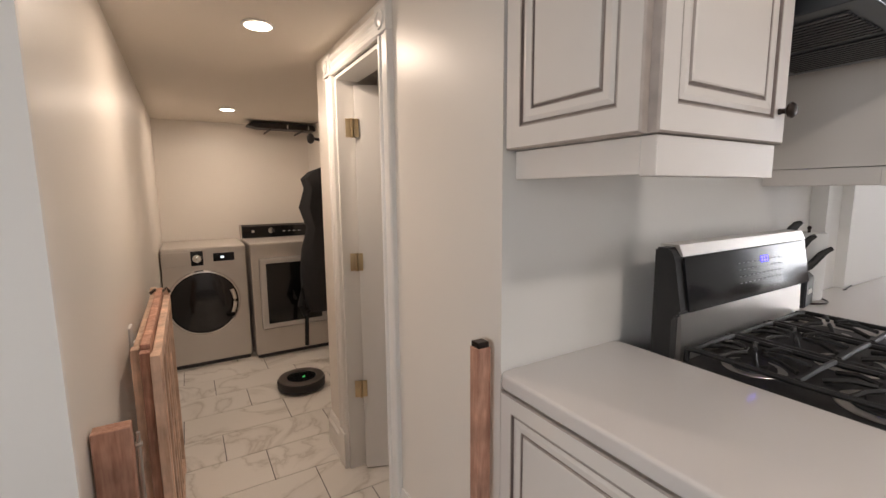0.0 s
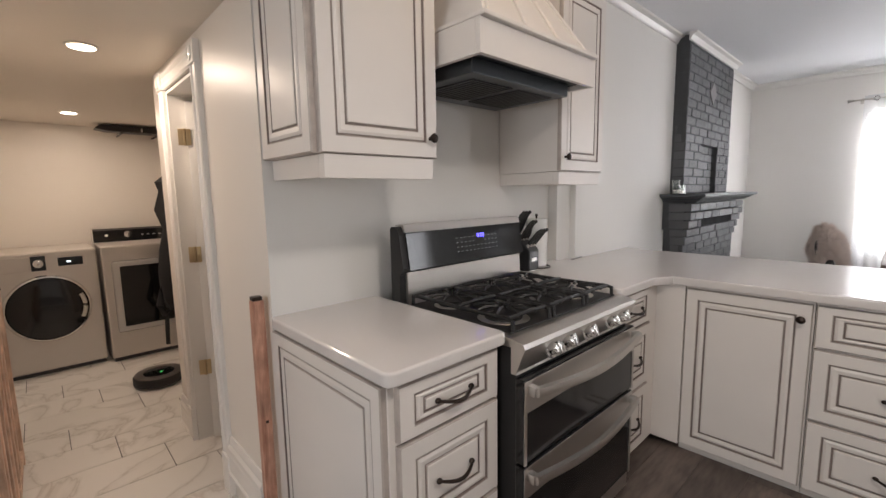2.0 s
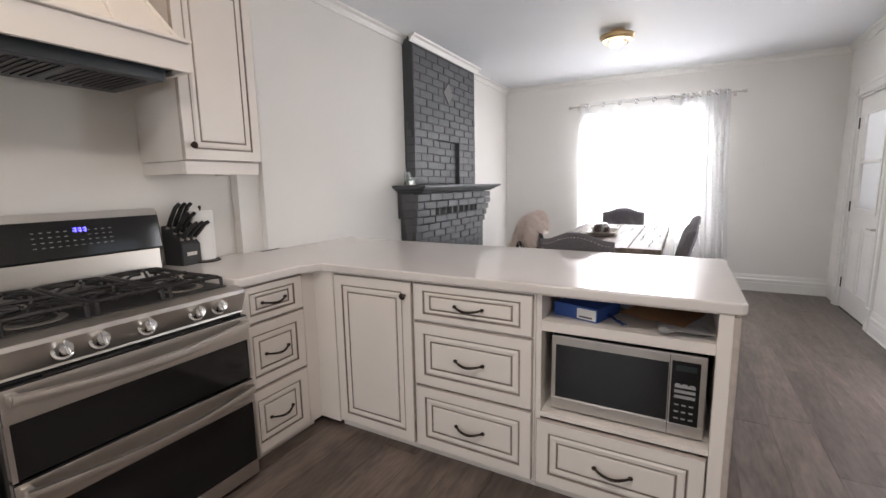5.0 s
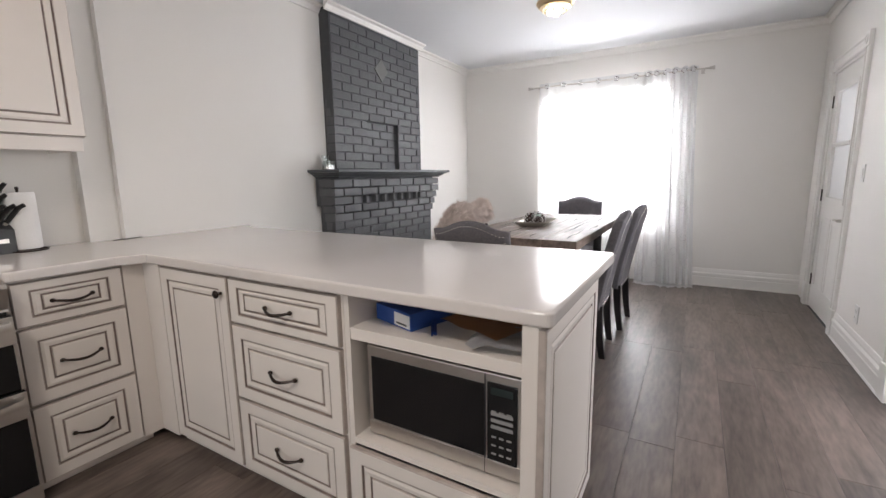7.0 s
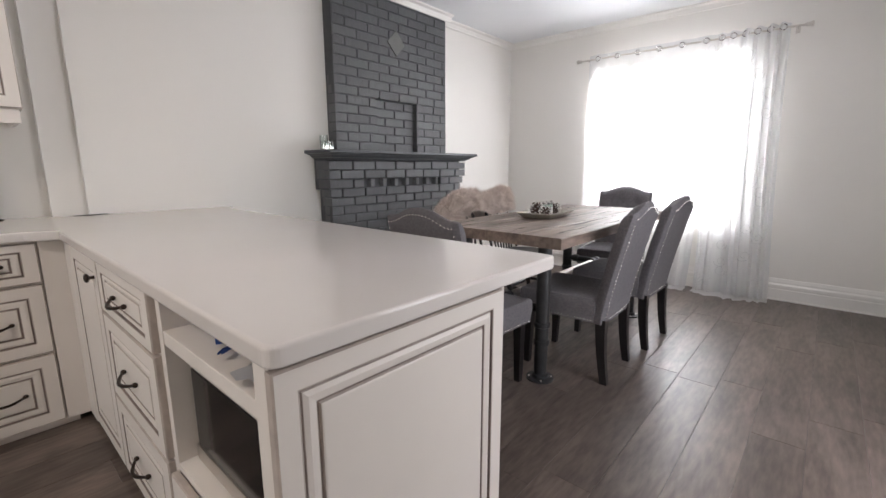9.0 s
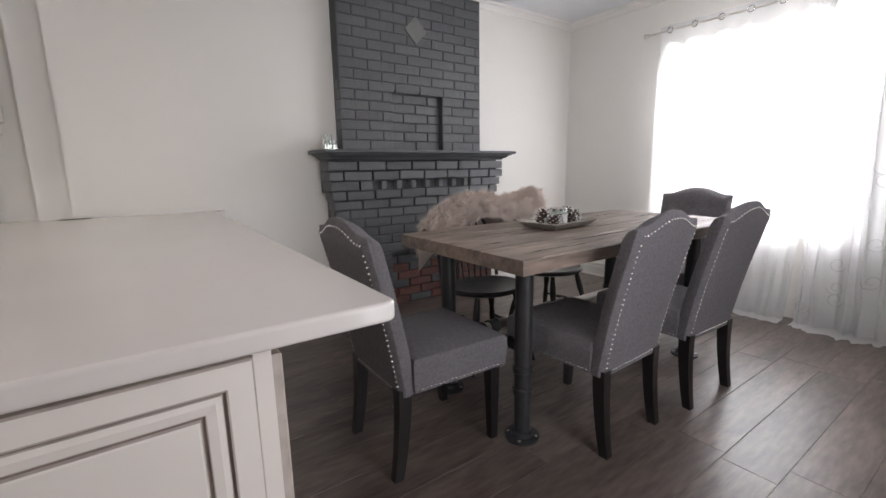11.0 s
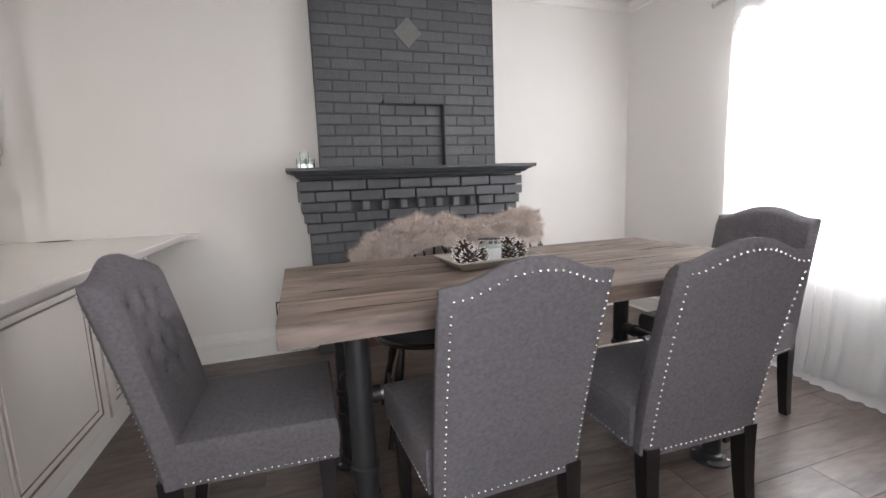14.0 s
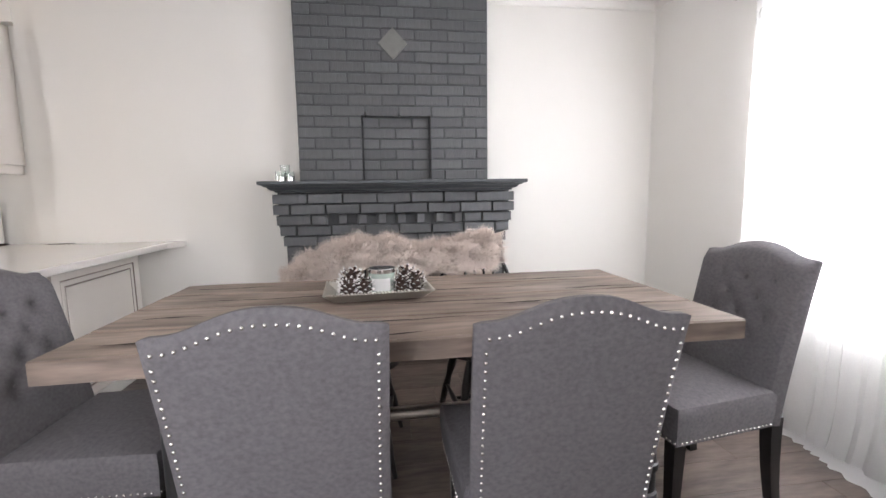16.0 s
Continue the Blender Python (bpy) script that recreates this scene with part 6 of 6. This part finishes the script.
def mantel():
    bm = bmesh.new()
    prof = [(1.73, 1.21), (1.475, 1.21), (1.47, 1.222), (1.45, 1.226), (1.43, 1.245), (1.415, 1.246), (1.412, 1.254), (1.392, 1.258), (1.388, 1.262), (1.388, 1.277), (1.391, 1.281), (1.73, 1.281)]
    hw = 0.785
    lo, hi = [], []
    for y, z in prof:
        out = (1.475 - y) if y < 1.7 else 0
        lo.append((-hw - max(0, out), y, z))
        hi.append((hw + max(0, out), y, z))
    n = len(prof)
    # the back corners follow the moulding's projection at the wall
    lo[-1] = (-hw - 0.09, 1.729, 1.281)
    hi[-1] = (hw + 0.09, 1.729, 1.281)
    lo[0], hi[0] = (-hw, 1.729, 1.21), (hw, 1.729, 1.21)
    a, b = [bm.verts.new(p) for p in lo], [bm.verts.new(p) for p in hi]
    for k in range(n):
        bm.faces.new((a[k], a[(k + 1) % n], b[(k + 1) % n], b[k]))
    # returns
    for ring, s in ((a, -1), (b, 1)):
        back = [bm.verts.new((ring[k].co.x, 1.729, ring[k].co.z)) for k in range(1, n - 1)]
        for k in range(1, n - 2):
            bm.faces.new((ring[k], ring[k + 1], back[k], back[k - 1]))
    part("mantel_shelf", bm, MORTARP, fire, "charcoal painted moulded shelf")


MORTARP = material("charcoal painted wood", (0.07, 0.075, 0.082), 0.45, var=0.15, scale=8, bump=0.2, bump_scale=40)
mantel()
for _c in (
    (-0.648, -0.229, 1.626, 1.729, 1.282, 1.74),
    (0.245, 0.652, 1.626, 1.729, 1.282, 1.74),
    (-0.229, 0.245, 1.672, 1.729, 1.282, 1.74),
    (-0.648, 0.652, 1.626, 1.729, 1.74, CEILING - 0.001),
    (-0.752, -0.305, 1.576, 1.729, 0, 0.5),
    (0.365, 0.752, 1.576, 1.729, 0, 0.5),
    (-0.752, 0.752, 1.576, 1.729, 0.5, 0.98),
    (-0.79, 0.79, 1.56, 1.729, 0.98, 1.21),
    (-0.305, 0.365, 1.718, 1.729, 0, 0.5),
):
    quick("core", MORTAR, _c, parent=fire)
bm = bmesh.new()
prism(bm, [(-0.098, 2.195), (0, 2.092), (0.098, 2.195), (0, 2.298)], "y", 1.612, 1.640)
part("diamond_tile", bm, material("dull grey tile", (0.16, 0.155, 0.15), 0.4, var=0.15, scale=30), fire, "grey diamond tile")
quick("firebox_header", MORTARP, (-0.31, 0.37, 1.575, 1.60, 0.497, 0.515), parent=fire)

# ---- pieces: bricks, tiles, planks ----
_bricks = {}


def brick_mesh(ln, depth, mat):
    key = (round(ln, 3), round(depth, 3), mat.name)
    if key not in _bricks:
        bm = bmesh.new()
        box(bm, -ln / 2, ln / 2, 0, depth, -0.0328, 0.0328)
        for v in bm.verts:
            if v.co.y < 0.001:
                v.co.x *= 1 - 0.004 / ln
                v.co.z *= 0.93
        bmesh.ops.bevel(bm, geom=[e for e in bm.edges if e.verts[0].co.y < 0.001 and e.verts[1].co.y < 0.001], offset=0.0022, segments=1, affect="EDGES")
        bmesh.ops.recalc_face_normals(bm, faces=bm.faces)
        me = bpy.data.meshes.new("brick")
        bm.to_mesh(me)
        bm.free()
        me.materials.append(mat)
        _bricks[key] = me
    return _bricks[key]


def course(x0, x1, y, z, first, rnd, skip=None, depth=0.09):
    """One row of bricks between x0 and x1; first: the length of the first one."""
    x, ln = x0, first
    while x < x1 - 0.02:
        e = min(x + ln, x1)
        if x1 - e < 0.05:
            e = x1
        c = (x + e) / 2
        if not (skip and skip(c)):
            mat = BRICK
            if z < 0.36 and -0.62 < c < 0.75 and rnd.random() < (0.6 if -0.5 < c else 0.3):
                mat = RAWBRICK
            ob = new("brick", brick_mesh(e - x - 0.0075, depth, mat))
            ob.parent = fire
            ob.matrix_basis = pose(c, y + rnd.uniform(-0.002, 0.002), z + rnd.uniform(-0.0008, 0.0008), rnd.uniform(-0.4, 0.4), rnd.uniform(-0.25, 0.25), rnd.uniform(-0.4, 0.4))
        x, ln = e, 0.2265


_r = random.Random(21)
for jz in range(17):
    z = 1.287 + 0.0716 * (jz + 0.5)
    half = 0.657 - 0.012 * (jz / 17)
    if jz < 6:
        course(-half, -0.224, 1.62, z, 0.115 if jz % 2 else 0.2265, _r)
        course(0.24, half, 1.62, z, 0.2265 if jz % 2 else 0.10, _r)
        course(-0.224, 0.24, 1.662, z, 0.115 if jz % 2 else 0.2265, _r, depth=0.06)
    else:
        course(-half, half, 1.62, z, 0.1133 if jz % 2 else 0.2265, _r)
for jz in range(17):
    z = PITCH * (jz + 0.5)
    out = max(0, min(4, jz - 11))
    half, y = 0.757 + 0.015 * out, 1.57 - 0.0175 * out
    dp = 0.10 + 0.0175 * out
    if jz < 7:
        course(-half, -0.30, y, z, 0.1133 if jz % 2 else 0.2265, _r)
        course(0.36, half, y, z, 0.2265 if jz % 2 else 0.1133, _r)
        course(-0.30, 0.36, 1.700, z, 0.1133 if jz % 2 else 0.2265, _r, depth=0.017)
    elif jz == 14:
        course(-half, -0.47, y, z, 0.2265, _r, depth=dp)
        course(0.455, half, y, z, 0.13, _r, depth=dp)
        for k in range(7):
            c = -0.371 + 0.132 * k
            ob = new("brick", brick_mesh(0.058, 0.10, BRICK))
            ob.parent = fire
            ob.matrix_basis = pose(c, y + 0.014, z, 0, 0, 17)
    else:
        course(-half, half, y, z, 0.1133 if jz % 2 else 0.2265, _r, depth=dp)


def slab_mesh(name, w, d, h, bev, mat):
    bm = bmesh.new()
    box(bm, -w / 2, w / 2, -d / 2, d / 2, -h, 0)
    if bev:
        bmesh.ops.bevel(bm, geom=[e for e in bm.edges if e.verts[0].co.z > -1e-5 and e.verts[1].co.z > -1e-5], offset=bev, segments=1, affect="EDGES")
    me = bpy.data.meshes.new(name)
    bm.to_mesh(me)
    bm.free()
    me.materials.append(mat)
    return me


def lay(name, floor, x0, x1, y0, y1, z, ln, wd, gap, mat, shift, bev, vertical_first=0.0, rnd_z=0.0002):
    """Boards or tiles in rows along x, butted, clipped at the ends."""
    rnd = random.Random(7)
    cache = {}
    y, row = y0, 0
    while y < y1 - 0.01:
        w = min(wd, y1 - y)
        x = x0 - (shift(row, rnd) % 1.0) * ln
        while x < x1:
            a, b = max(x, x0), min(x + ln, x1)
            if b - a > 0.03:
                key = (round(b - a - gap, 3), round(w - gap, 3))
                if key not in cache:
                    cache[key] = slab_mesh(name, key[0], key[1], 0.006, bev, mat)
                ob = new(name, cache[key])
                ob.parent = floor
                ob.matrix_basis = pose((a + b) / 2, y + w / 2, z + rnd.uniform(0, rnd_z))
            x += ln
        y += wd
        row += 1


MARBLE = bpy.data.materials.new("white veined porcelain tile")
MARBLE.use_nodes = True
_n, _l = MARBLE.node_tree.nodes, MARBLE.node_tree.links
_b = _n["Principled BSDF"]
_tc, _oi, _ad = _n.new("ShaderNodeTexCoord"), _n.new("ShaderNodeObjectInfo"), _n.new("ShaderNodeVectorMath")
_ad.operation = "MULTIPLY_ADD"
_cb = _n.new("ShaderNodeCombineXYZ")
for _k in range(3):
    _l.new(_oi.outputs["Random"], _cb.inputs[_k])
_l.new(_cb.outputs[0], _ad.inputs[0])
_ad.inputs[1].default_value = (31, 17, 9)
_l.new(_tc.outputs["Object"], _ad.inputs[2])
_nz = _n.new("ShaderNodeTexNoise")
_nz.inputs["Scale"].default_value = 1.5
_nz.inputs["Detail"].default_value = 7
_nz.inputs["Distortion"].default_value = 1.6
_l.new(_ad.outputs[0], _nz.inputs["Vector"])
_rp = _n.new("ShaderNodeValToRGB")
_e = _rp.color_ramp.elements
_e[0].position, _e[0].color = 0.455, (0.74, 0.71, 0.67, 1)
_e[1].position, _e[1].color = 0.545, (0.76, 0.73, 0.69, 1)
_v = _rp.color_ramp.elements.new(0.50)
_v.color = (0.57, 0.53, 0.49, 1)
for _p in (0.488, 0.512):
    _v = _rp.color_ramp.elements.new(_p)
    _v.color = (0.68, 0.65, 0.61, 1)
_l.new(_nz.outputs["Fac"], _rp.inputs[0])
_l.new(_rp.outputs[0], _b.inputs["Base Color"])
_b.inputs["Roughness"].default_value = 0.12
_w = _n.new("ShaderNodeTexNoise")
_w.inputs["Scale"].default_value = 9
_l.new(_ad.outputs[0], _w.inputs["Vector"])
_bp = _n.new("ShaderNodeBump")
_bp.inputs["Strength"].default_value = 0.12
_bp.inputs["Distance"].default_value = 0.004
_l.new(_w.outputs["Fac"], _bp.inputs["Height"])
_l.new(_bp.outputs[0], _b.inputs["Normal"])
floor_hall = bpy.data.objects["floor_hall"]
floor = bpy.data.objects["floor"]
lay("tile", floor_hall, HALLX0, LAUNX, 1.997, HALLEND, HALLZ, 0.61, 0.305, 0.004, MARBLE, lambda r, g: (0.83 + r / 3), 0.001)
lay("floor_plank", floor, WEST, EAST, SOUTH, 1.83, 0.0, 1.22, 0.19, 0.0010, FLOORWOOD, lambda r, g: g.random(), 0.0009)
